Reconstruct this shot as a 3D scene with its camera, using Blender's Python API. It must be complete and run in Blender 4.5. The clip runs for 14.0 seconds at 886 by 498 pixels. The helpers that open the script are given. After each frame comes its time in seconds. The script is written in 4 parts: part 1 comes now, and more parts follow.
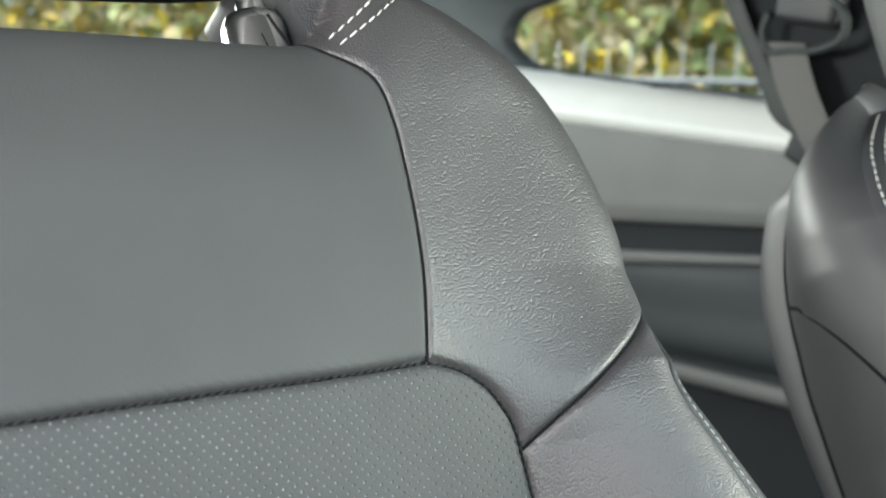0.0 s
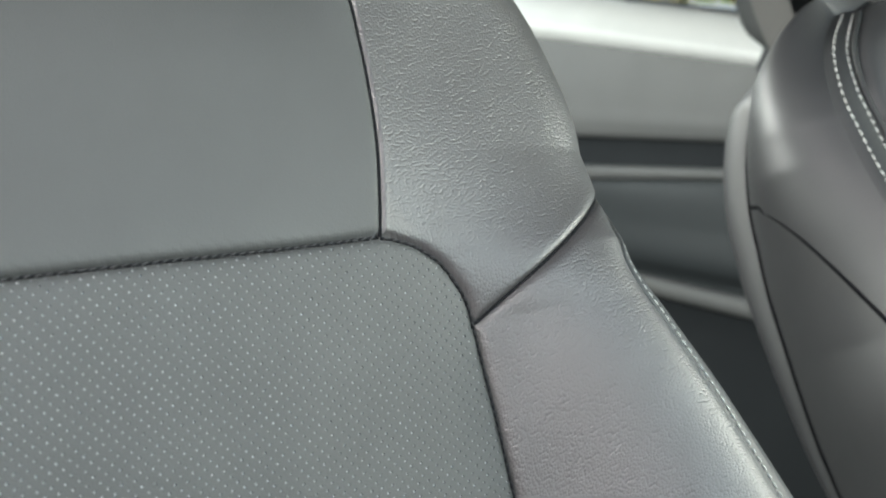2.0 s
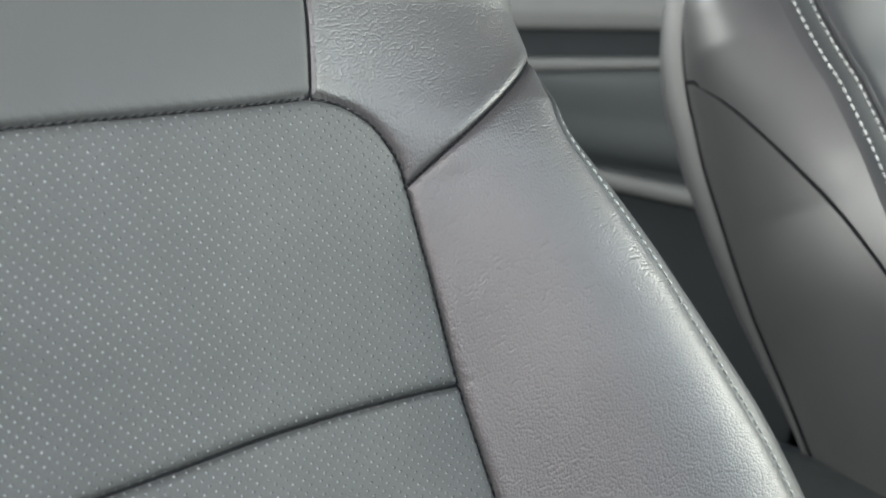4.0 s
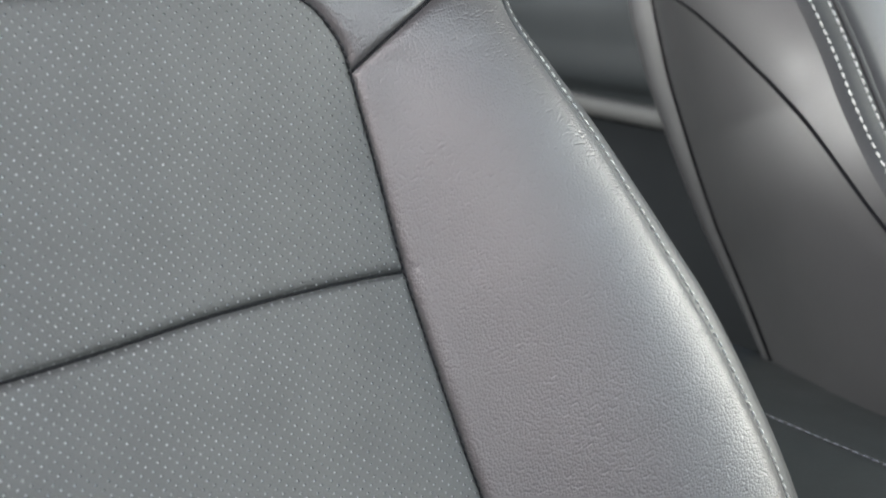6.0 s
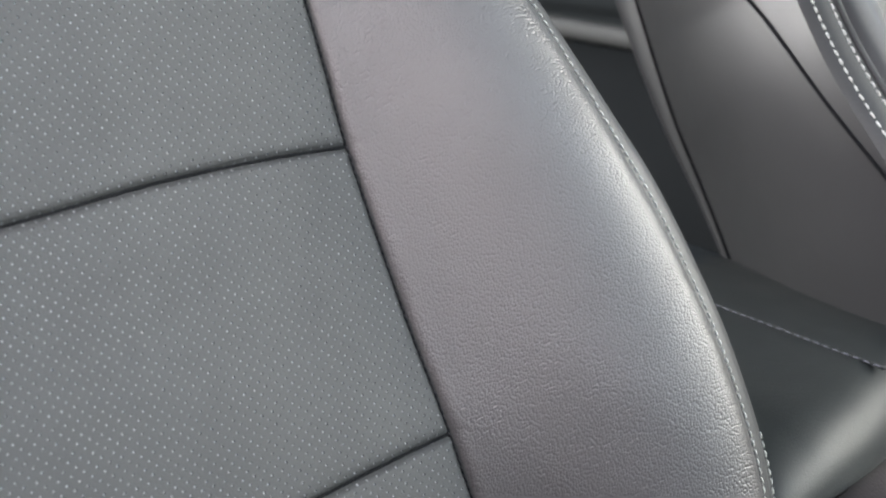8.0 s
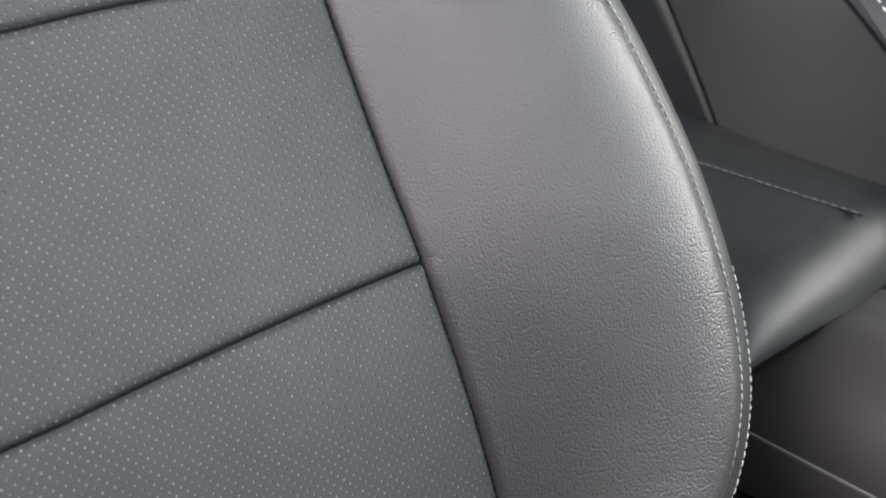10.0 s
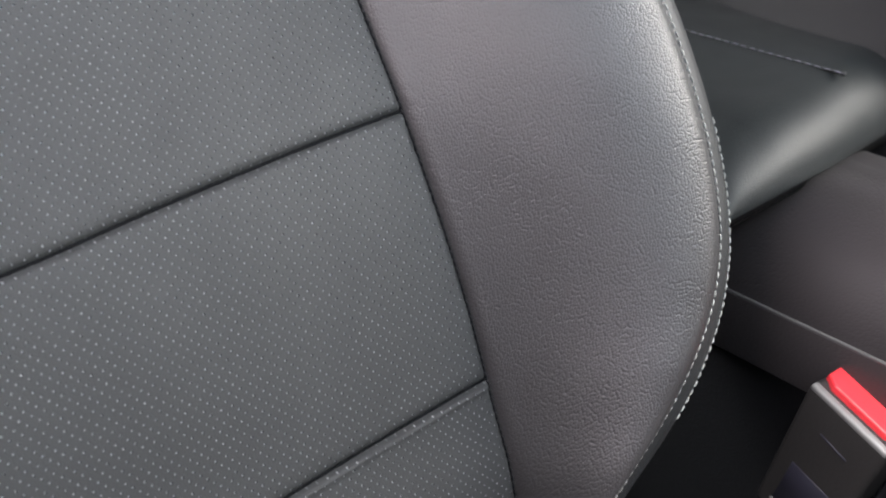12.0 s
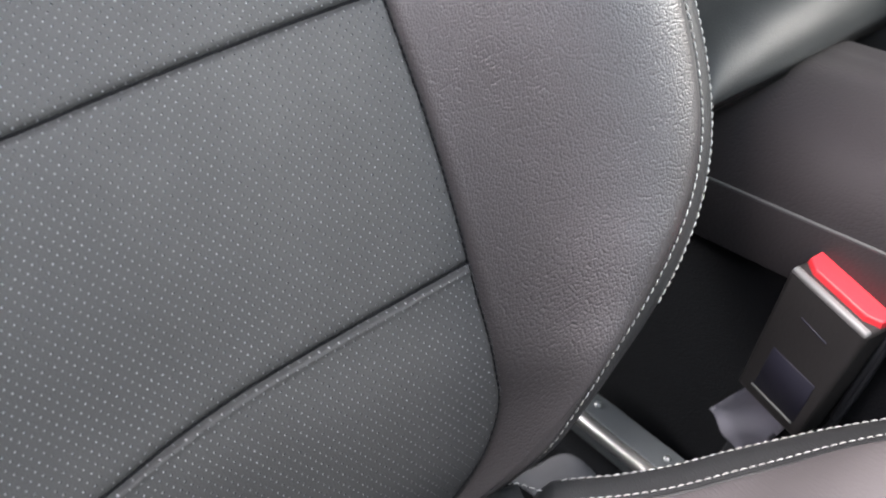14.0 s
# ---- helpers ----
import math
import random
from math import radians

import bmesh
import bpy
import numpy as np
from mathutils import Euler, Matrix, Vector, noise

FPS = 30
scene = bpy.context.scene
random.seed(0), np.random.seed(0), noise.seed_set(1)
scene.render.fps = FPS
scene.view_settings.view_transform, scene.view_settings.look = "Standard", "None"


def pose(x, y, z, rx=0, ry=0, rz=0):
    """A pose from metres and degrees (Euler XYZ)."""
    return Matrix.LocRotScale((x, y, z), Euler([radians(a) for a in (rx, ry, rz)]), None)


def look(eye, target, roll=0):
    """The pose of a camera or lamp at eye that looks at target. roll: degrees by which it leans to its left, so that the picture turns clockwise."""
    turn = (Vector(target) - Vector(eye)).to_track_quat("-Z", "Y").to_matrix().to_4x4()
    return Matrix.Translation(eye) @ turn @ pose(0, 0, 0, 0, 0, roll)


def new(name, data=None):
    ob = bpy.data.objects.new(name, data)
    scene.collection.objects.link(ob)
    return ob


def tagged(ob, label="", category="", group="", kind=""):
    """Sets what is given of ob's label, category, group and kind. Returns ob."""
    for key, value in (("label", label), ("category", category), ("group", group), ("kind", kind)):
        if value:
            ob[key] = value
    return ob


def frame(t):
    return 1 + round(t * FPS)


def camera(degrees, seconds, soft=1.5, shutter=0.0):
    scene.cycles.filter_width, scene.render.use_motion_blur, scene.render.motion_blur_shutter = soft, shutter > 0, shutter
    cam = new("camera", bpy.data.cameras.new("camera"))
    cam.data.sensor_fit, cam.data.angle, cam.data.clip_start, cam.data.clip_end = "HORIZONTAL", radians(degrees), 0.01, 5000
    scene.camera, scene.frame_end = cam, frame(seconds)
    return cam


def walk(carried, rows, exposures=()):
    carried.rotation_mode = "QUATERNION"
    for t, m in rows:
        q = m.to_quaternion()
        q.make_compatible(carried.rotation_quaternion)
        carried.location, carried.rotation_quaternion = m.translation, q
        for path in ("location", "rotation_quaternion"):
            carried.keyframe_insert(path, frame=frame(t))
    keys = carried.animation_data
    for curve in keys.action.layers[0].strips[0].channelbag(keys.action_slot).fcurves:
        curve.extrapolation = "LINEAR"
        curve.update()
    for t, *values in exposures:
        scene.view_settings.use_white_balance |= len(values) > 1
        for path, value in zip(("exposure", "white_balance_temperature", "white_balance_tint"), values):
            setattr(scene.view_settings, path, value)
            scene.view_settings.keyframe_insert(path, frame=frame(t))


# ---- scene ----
cam = camera(40.0, 14.0, soft=2.0)
PATH = [
    (0, (0.016, 0.004, 1.082), (1.088, 1.682, 0.899), 1.5),
    (0.5, (0.015, 0.001, 1.076), (1.09, 1.675, 0.868), 1.6),
    (1, (0.017, -0.003, 1.071), (1.092, 1.667, 0.833), 1.8),
    (1.5, (0.019, -0.005, 1.068), (1.104, 1.653, 0.794), 2.0),
    (2, (0.022, -0.011, 1.06), (1.115, 1.638, 0.763), 1.9),
    (2.5, (0.022, -0.011, 1.053), (1.139, 1.616, 0.727), 1.8),
    (3, (0.025, -0.014, 1.047), (1.153, 1.597, 0.683), 1.6),
    (3.2, (0.024, -0.015, 1.046), (1.158, 1.587, 0.663), 1.5),
    (5.5, (0.036, -0.031, 1.019), (1.19, 1.523, 0.515), 1.4),
    (6, (0.04, -0.037, 1.014), (1.188, 1.513, 0.484), 1.2),
    (6.5, (0.042, -0.041, 1.009), (1.192, 1.499, 0.455), 1.3),
    (7, (0.045, -0.046, 1.001), (1.198, 1.484, 0.427), 1.3),
    (9.3, (0.057, -0.081, 0.955), (1.172, 1.44, 0.289), 0.3),
    (9.5, (0.057, -0.084, 0.95), (1.168, 1.436, 0.274), 0.3),
    (10, (0.056, -0.088, 0.939), (1.162, 1.418, 0.226), 0.4),
    (10.5, (0.055, -0.091, 0.93), (1.159, 1.401, 0.185), 0.4),
    (11, (0.054, -0.096, 0.922), (1.15, 1.385, 0.143), 0.4),
    (11.5, (0.053, -0.099, 0.915), (1.145, 1.371, 0.111), 0.3),
    (12, (0.053, -0.105, 0.908), (1.136, 1.359, 0.079), 0.2),
    (12.5, (0.052, -0.108, 0.901), (1.13, 1.345, 0.049), 0.2),
    (13, (0.051, -0.112, 0.893), (1.125, 1.332, 0.021), 0.1),
    (13.5, (0.05, -0.116, 0.886), (1.122, 1.32, -0.003), -0.1),
    (14, (0.052, -0.118, 0.884), (1.114, 1.306, -0.034), -0.1),
]
# the clip's white balance drifts from a green to a pink cast as the camera sinks
TINTS = [(0.0, -0.12, 6500, 3), (3.0, -0.02, 6500, 5), (7.0, 0.02, 6500, 12), (10.0, -0.10, 6500, 15), (12.0, -0.18, 6500, 17), (14.0, 0.22, 6500, 18)]
walk(cam, [(t, look(eye, aim, lean)) for t, eye, aim, lean in PATH], [(t, stops + 0.9, kelvin, tint) for t, stops, kelvin, tint in TINTS])
# the lens is wide open: the seat in front is sharp, the far side of the car soft
cam.data.dof.use_dof = True
cam.data.dof.focus_distance = 0.56
cam.data.dof.aperture_fstop = 11.0

# ---- light: a bright overcast day through the car's openings ----
world = bpy.data.worlds.new("sky")
world.use_nodes = True
scene.world = world
wn = world.node_tree.nodes
sky = wn.new("ShaderNodeTexSky")
sky.sky_type = "NISHITA"
sky.sun_disc = False
sky.sun_elevation = radians(75)
sky.sun_rotation = radians(200)
world.node_tree.links.new(sky.outputs["Color"], wn["Background"].inputs["Color"])
wn["Background"].inputs["Strength"].default_value = 0.15


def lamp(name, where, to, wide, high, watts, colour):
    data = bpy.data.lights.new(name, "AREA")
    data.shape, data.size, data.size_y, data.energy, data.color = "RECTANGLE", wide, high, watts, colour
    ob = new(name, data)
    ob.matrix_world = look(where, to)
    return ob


lamp("windscreen_daylight", (0.62, -0.38, 1.25), (0.62, 0.40, 1.06), 1.35, 0.40, 8.0, (0.90, 1.0, 0.98))
# pink-tinted light from the open near doorway, over an added blocking wall
lamp("near_doorway_daylight", (-0.48, 0.27, 1.14), (0.70, 0.56, 1.02), 0.80, 0.26, 21.0, (1.0, 0.91, 0.90))
lamp("far_door_daylight", (1.46, -0.20, 1.20), (0.5, 0.40, 1.05), 0.70, 0.38, 18.0, (1.0, 1.0, 0.89))
lamp("near_quarter_window_daylight", (-0.40, 1.66, 1.34), (0.72, 0.65, 1.08), 0.7, 0.18, 25.0, (1.0, 1.0, 0.96))
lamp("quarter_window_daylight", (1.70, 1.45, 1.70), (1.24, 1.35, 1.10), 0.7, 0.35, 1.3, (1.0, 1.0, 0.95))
lamp("rear_window_daylight", (0.5, 2.35, 1.40), (0.5, 1.0, 1.05), 1.1, 0.4, 7.0, (0.97, 1.0, 0.97))
sun_data = bpy.data.lights.new("sun", "SUN")
sun_data.energy, sun_data.angle, sun_data.color = 5.0, radians(14), (1.0, 0.96, 0.9)
sun = new("sun", sun_data)
sun.matrix_world = look((0, 0, 5), (0.55, 0.9, 1.0))


# ---- materials ----
def material(name, colour, rough=0.5, metal=0.0, spec=0.5):
    m = bpy.data.materials.new(name)
    m.use_nodes = True
    b = m.node_tree.nodes["Principled BSDF"]
    b.inputs["Base Color"].default_value = (*colour, 1)
    b.inputs["Roughness"].default_value = rough
    b.inputs["Metallic"].default_value = metal
    b.inputs["Specular IOR Level"].default_value = spec
    return m


def node(m, kind, **values):
    n = m.node_tree.nodes.new(kind)
    for k, v in values.items():
        n.inputs[k].default_value = v
    return n


def link(m, a, b):
    m.node_tree.links.new(a, b)


def maths(m, op, a, b=None, c=None):
    n = m.node_tree.nodes.new("ShaderNodeMath")
    n.operation = op
    for i, v in enumerate((a, b, c)):
        if v is None:
            continue
        if isinstance(v, (int, float)):
            n.inputs[i].default_value = v
        else:
            link(m, v, n.inputs[i])
    return n.outputs[0]


def coords(m):
    return node(m, "ShaderNodeTexCoord").outputs["Object"]


def tone(m, base, amount, scale, detail=3.0, where=None):
    """Lets the base colour wander a little at one scale."""
    n = node(m, "ShaderNodeTexNoise", Scale=scale, Detail=detail)
    link(m, where or coords(m), n.inputs["Vector"])
    ramp = m.node_tree.nodes.new("ShaderNodeMix")
    ramp.data_type = "RGBA"
    ramp.inputs[6].default_value = (*[c * (1 - amount) for c in base], 1)
    ramp.inputs[7].default_value = (*[min(1, c * (1 + amount)) for c in base], 1)
    link(m, n.outputs["Fac"], ramp.inputs[0])
    return ramp.outputs[2]


def leather(name, colour, rough, grain, height, spec=0.5, perforated=False):
    """Coated car leather: pebbled grain, faint creases, uneven sheen; with rows of punched holes where perforated."""
    m = material(name, colour, rough, 0, spec)
    b = m.node_tree.nodes["Principled BSDF"]
    xyz = coords(m)
    wob = node(m, "ShaderNodeTexNoise", Scale=grain * 0.30, Detail=2.0)
    link(m, xyz, wob.inputs["Vector"])
    mixv = m.node_tree.nodes.new("ShaderNodeMix")
    mixv.data_type = "VECTOR"
    mixv.inputs[0].default_value = 0.0002
    link(m, xyz, mixv.inputs[4])
    link(m, wob.outputs["Color"], mixv.inputs[5])
    # rounded pebbles with valleys between them, laid over the surface
    flat = node(m, "ShaderNodeSeparateXYZ")
    link(m, mixv.outputs[1], flat.inputs[0])
    lay = node(m, "ShaderNodeCombineXYZ")
    link(m, maths(m, "MULTIPLY_ADD", flat.outputs["Y"], -0.5, flat.outputs["X"]), lay.inputs["X"])
    link(m, maths(m, "MULTIPLY_ADD", flat.outputs["Y"], 0.5, flat.outputs["Z"]), lay.inputs["Y"])
    cells = node(m, "ShaderNodeTexVoronoi", Scale=grain, Randomness=0.88)
    cells.voronoi_dimensions = "2D"
    cells.feature = "SMOOTH_F1"
    cells.inputs["Smoothness"].default_value = 0.12
    link(m, lay.outputs[0], cells.inputs["Vector"])
    pebble = maths(m, "MULTIPLY", maths(m, "POWER", cells.outputs["Distance"], 1.6), -1.5)
    patch = node(m, "ShaderNodeTexNoise", Scale=grain * 0.12, Detail=1.0)
    link(m, xyz, patch.inputs["Vector"])
    fine = node(m, "ShaderNodeTexNoise", Scale=grain * 2.2, Detail=3.0)
    link(m, xyz, fine.inputs["Vector"])
    wave = node(m, "ShaderNodeTexNoise", Scale=26.0, Detail=2.0)
    link(m, xyz, wave.inputs["Vector"])
    h = maths(m, "MULTIPLY", pebble, maths(m, "MULTIPLY_ADD", patch.outputs["Fac"], 0.4, 0.7))
    h = maths(m, "MULTIPLY_ADD", fine.outputs["Fac"], 0.03, h)
    h = maths(m, "MULTIPLY", h, height)
    h = maths(m, "MULTIPLY_ADD", wave.outputs["Fac"], 0.00012, h)
    col = tone(m, colour, 0.16, 9.0, 4.0, xyz)
    rgh = maths(m, "MULTIPLY_ADD", wave.outputs["Fac"], 0.14, rough - 0.07)
    if perforated:
        sep = node(m, "ShaderNodeSeparateXYZ")
        link(m, xyz, sep.inputs[0])
        pu, pv = 0.0051, 0.0027
        # rows lean a little, every second one is shifted by half a step
        z = maths(m, "MULTIPLY_ADD", sep.outputs["X"], -0.10, sep.outputs["Z"])
        row = maths(m, "DIVIDE", z, pv)
        odd = maths(m, "MODULO", maths(m, "ABSOLUTE", maths(m, "FLOOR", row)), 2.0)
        colm = maths(m, "MULTIPLY_ADD", odd, 0.5, maths(m, "DIVIDE", sep.outputs["X"], pu))
        dx = maths(m, "MULTIPLY", maths(m, "SUBTRACT", maths(m, "FRACT", colm), 0.5), pu)
        dz = maths(m, "MULTIPLY", maths(m, "SUBTRACT", maths(m, "FRACT", row), 0.5), pv)
        d = maths(m, "SQRT", maths(m, "ADD", maths(m, "MULTIPLY", dx, dx), maths(m, "MULTIPLY", dz, dz)))
        hole = node(m, "ShaderNodeMapRange", **{"From Min": 0.0002, "From Max": 0.00078, "To Min": 1.0, "To Max": 0.0})
        hole.interpolation_type = "SMOOTHSTEP"
        link(m, d, hole.inputs["Value"])
        h = maths(m, "MULTIPLY_ADD", hole.outputs[0], -0.00036, h)
        pick = m.node_tree.nodes.new("ShaderNodeMix")
        pick.data_type = "RGBA"
        link(m, hole.outputs[0], pick.inputs[0])
        link(m, col, pick.inputs[6])
        pick.inputs[7].default_value = (0.13, 0.134, 0.136, 1)
        col = pick.outputs[2]
        rgh = maths(m, "MULTIPLY_ADD", hole.outputs[0], 0.4, rgh)
        link(m, maths(m, "MULTIPLY_ADD", hole.outputs[0], -spec * 0.95, spec), b.inputs["Specular IOR Level"])
    bump = node(m, "ShaderNodeBump", Strength=1.0, Distance=1.0)
    link(m, h, bump.inputs["Height"])
    link(m, bump.outputs["Normal"], b.inputs["Normal"])
    link(m, col, b.inputs["Base Color"])
    link(m, rgh, b.inputs["Roughness"])
    return m


def plastic(name, colour, rough, grain=900.0, height=0.00008, wander=0.12, spec=0.5):
    m = material(name, colour, rough, 0, spec)
    b = m.node_tree.nodes["Principled BSDF"]
    xyz = coords(m)
    n = node(m, "ShaderNodeTexNoise", Scale=grain, Detail=2.0)
    link(m, xyz, n.inputs["Vector"])
    big = node(m, "ShaderNodeTexNoise", Scale=14.0, Detail=4.0)
    link(m, xyz, big.inputs["Vector"])
    bump = node(m, "ShaderNodeBump", Strength=1.0, Distance=1.0)
    link(m, maths(m, "MULTIPLY", n.outputs["Fac"], height), bump.inputs["Height"])
    link(m, bump.outputs["Normal"], b.inputs["Normal"])
    link(m, tone(m, colour, wander, 11.0, 4.0, xyz), b.inputs["Base Color"])
    link(m, maths(m, "MULTIPLY_ADD", big.outputs["Fac"], 0.16, rough - 0.08), b.inputs["Roughness"])
    return m


LEATHER = leather("charcoal_leather", (0.028, 0.0265, 0.0275), 0.48, 740.0, 0.00020, 0.80)
LEATHER_SMOOTH = leather("smooth_charcoal_leather", (0.038, 0.0395, 0.040), 0.60, 900.0, 0.00007, 0.36)
LEATHER_SIDE = leather("glossy_charcoal_leather", (0.022, 0.022, 0.0235), 0.48, 900.0, 0.00005, 0.65)
LEATHER_PERF = leather("perforated_charcoal_leather", (0.038, 0.0395, 0.040), 0.60, 900.0, 0.00007, 0.36, perforated=True)
LEATHER_STRIP = leather("edge_strip_leather", (0.020, 0.021, 0.022), 0.56, 800.0, 0.0001)
# the same charcoal leather, its colour raised to paint light onto the cushion bolsters
LEATHER_LIT = leather("lit_seat_leather", (0.095, 0.087, 0.089), 0.5, 640.0, 0.00012, 0.5)
LEATHER_BLACK = leather("black_leather", (0.014, 0.0165, 0.017), 0.50, 900.0, 0.00008, 0.30)
THREAD = plastic("pale_thread", (0.44, 0.44, 0.42), 0.7, 2500, 0.0002)
HOLE_WALL = plastic("cut_leather_edge", (0.055, 0.057, 0.058), 0.8, 2500, 0.0001)
HOLE_BACK = plastic("pale_backing_cloth", (0.32, 0.325, 0.325), 0.9, 2500, 0.0002)
THREAD_DARK = plastic("dark_thread", (0.02, 0.02, 0.022), 0.7, 2500, 0.0002)
BLACK = plastic("black_plastic", (0.013, 0.014, 0.016), 0.5, spec=0.3)
SHELL_BLACK = plastic("dark_trim_plastic", (0.022, 0.026, 0.028), 0.62, spec=0.25)
PANEL = plastic("grey_trim_plastic", (0.076, 0.078, 0.077), 0.68)
PILLAR_GREY = plastic("pillar_plastic", (0.030, 0.032, 0.032), 0.7, spec=0.25)
PANEL_LOW = plastic("black_lower_trim", (0.011, 0.013, 0.0145), 0.8, spec=0.12)
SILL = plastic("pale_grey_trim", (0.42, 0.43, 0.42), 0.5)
LINING = plastic("headlining_fabric", (0.035, 0.036, 0.037), 0.9, 1500, 0.0004)
CARPET = plastic("dark_carpet", (0.006, 0.0065, 0.0075), 0.95, 700, 0.0006)
CARPET.node_tree.nodes["Principled BSDF"].inputs["Specular IOR Level"].default_value = 0.12
BUCKLE = plastic("scuffed_buckle_plastic", (0.014, 0.013, 0.0125), 0.6, 420, 0.00018, 0.45)
RED = plastic("red_button_plastic", (0.68, 0.035, 0.045), 0.38, 1200, 0.00003, 0.05)
LABEL_BLACK = material("label_film", (0.012, 0.012, 0.020), 0.55, 0, 0.3)
TAG = plastic("grey_fabric_tag", (0.12, 0.12, 0.14), 0.8, 1800, 0.0003)
STEEL = material("brushed_steel", (0.26, 0.27, 0.27), 0.5, 1.0)
RIM = plastic("worn_rim_plastic", (0.16, 0.16, 0.155), 0.42, 500, 0.0002, 0.3)
BAR_GREY = plastic("dull_bar_metal", (0.050, 0.056, 0.060), 0.55)
CHROME = material("chrome", (0.85, 0.86, 0.86), 0.12, 1.0)
SATIN = plastic("satin_metal", (0.50, 0.50, 0.48), 0.35, 1500, 0.00002, 0.05)
SATIN.node_tree.nodes["Principled BSDF"].inputs["Metallic"].default_value = 0.9
WEBBING = plastic("grey_belt_webbing", (0.060, 0.058, 0.055), 0.75, 1400, 0.0004)
GLASS = material("glass", (0.95, 1.0, 0.97), 0.02)
GLASS.node_tree.nodes["Principled BSDF"].inputs["Transmission Weight"].default_value = 1.0
GLASS.node_tree.nodes["Principled BSDF"].inputs["IOR"].default_value = 1.02


# ---- mesh helpers ----
def mesh_of(name, verts, faces, mat, smooth=True):
    me = bpy.data.meshes.new(name)
    me.from_pydata([tuple(map(float, v)) for v in verts], [], [tuple(map(int, f)) for f in faces])
    me.materials.append(mat)
    if smooth:
        me.polygons.foreach_set("use_smooth", [True] * len(me.polygons))
    me.update()
    return me


def part(name, me, parent=None, label="", at=None):
    ob = new(name, me)
    if parent is not None:
        ob.parent = parent
    if at is not None:
        ob.matrix_basis = at
    if label:
        tagged(ob, label)
    return ob


def thing(name, at, label, category, group="", kind=""):
    ob = new(name)
    ob.matrix_basis = at
    ob.empty_display_size = 0.05
    return tagged(ob, label, category, group, kind)


def spline(xs, ys):
    """A smooth curve through a few knots (cubic Hermite)."""
    xs, ys = np.array(xs, float), np.array(ys, float)
    if xs[0] > xs[-1]:
        xs, ys = xs[::-1], ys[::-1]
    slope = np.gradient(ys, xs)

    def at(x):
        x = np.asarray(x, float)
        xc = np.clip(x, xs[0], xs[-1])
        i = np.clip(np.searchsorted(xs, xc, side="right") - 1, 0, len(xs) - 2)
        h = xs[i + 1] - xs[i]
        t = (xc - xs[i]) / h
        y = ((2 * t**3 - 3 * t**2 + 1) * ys[i] + (t**3 - 2 * t**2 + t) * h * slope[i]
             + (-2 * t**3 + 3 * t**2) * ys[i + 1] + (t**3 - t**2) * h * slope[i + 1])
        return y + np.where(x > xs[-1], (x - xs[-1]) * slope[-1], 0) + np.where(x < xs[0], (x - xs[0]) * slope[0], 0)

    return at


def chain(knots, step):
    """Points at even steps along a smooth line through 2D or 3D knots."""
    k = np.array(knots, float)
    s = np.concatenate([[0], np.cumsum(np.linalg.norm(np.diff(k, axis=0), axis=1))])
    n = max(3, int(s[-1] / step))
    q = np.linspace(0, s[-1], n)
    if len(k) < 3:
        return np.stack([np.interp(q, s, k[:, i]) for i in range(k.shape[1])], 1)
    return np.stack([spline(s, k[:, i])(q) for i in range(k.shape[1])], 1)


def tube(points, radius, sides=8):
    """A round cord along points; returns verts, faces."""
    p = np.array(points, float)
    tang = np.gradient(p, axis=0)
    tang /= np.linalg.norm(tang, axis=1)[:, None] + 1e-12
    ref = np.array([0.31, 0.55, 0.77])
    a = np.cross(tang, ref)
    a /= np.linalg.norm(a, axis=1)[:, None] + 1e-12
    b = np.cross(tang, a)
    rad = np.broadcast_to(np.asarray(radius, float), (len(p),))
    ang = np.linspace(0, 2 * np.pi, sides, endpoint=False)
    verts = (p[:, None] + rad[:, None, None] * (a[:, None] * np.cos(ang)[None, :, None] + b[:, None] * np.sin(ang)[None, :, None])).reshape(-1, 3)
    faces = []
    for i in range(len(p) - 1):
        for j in range(sides):
            k = (j + 1) % sides
            faces.append((i * sides + j, i * sides + k, (i + 1) * sides + k, (i + 1) * sides + j))
    faces.append(tuple(range(sides))[::-1])
    faces.append(tuple((len(p) - 1) * sides + j for j in range(sides)))
    return verts, faces


def sheet(pts):
    """Quads over a grid of points (rows, columns, 3)."""
    r, c = pts.shape[:2]
    i = np.arange((r - 1) * (c - 1))
    a = (i // (c - 1)) * c + i % (c - 1)
    return pts.reshape(-1, 3), np.stack([a, a + 1, a + c + 1, a + c], 1)


def from_bm(name, bm, mat, smooth=True):
    me = bpy.data.meshes.new(name)
    bmesh.ops.recalc_face_normals(bm, faces=bm.faces)
    bm.to_mesh(me)
    bm.free()
    me.materials.append(mat)
    if smooth:
        me.polygons.foreach_set("use_smooth", [True] * len(me.polygons))
    return me


def block(name, size, mat, bevel=0.003, segments=3, taper=None):
    """A box with rounded edges, centred; taper scales its upper end."""
    bm = bmesh.new()
    bmesh.ops.create_cube(bm, size=1)
    for v in bm.verts:
        f = taper if taper and v.co.z > 0 else (1, 1)
        v.co = Vector((v.co.x * size[0] * f[0], v.co.y * size[1] * f[1], v.co.z * size[2]))
    if bevel:
        bmesh.ops.bevel(bm, geom=bm.edges[:], offset=bevel, segments=segments, profile=0.5, affect="EDGES")
    me = from_bm(name, bm, mat)
    return me


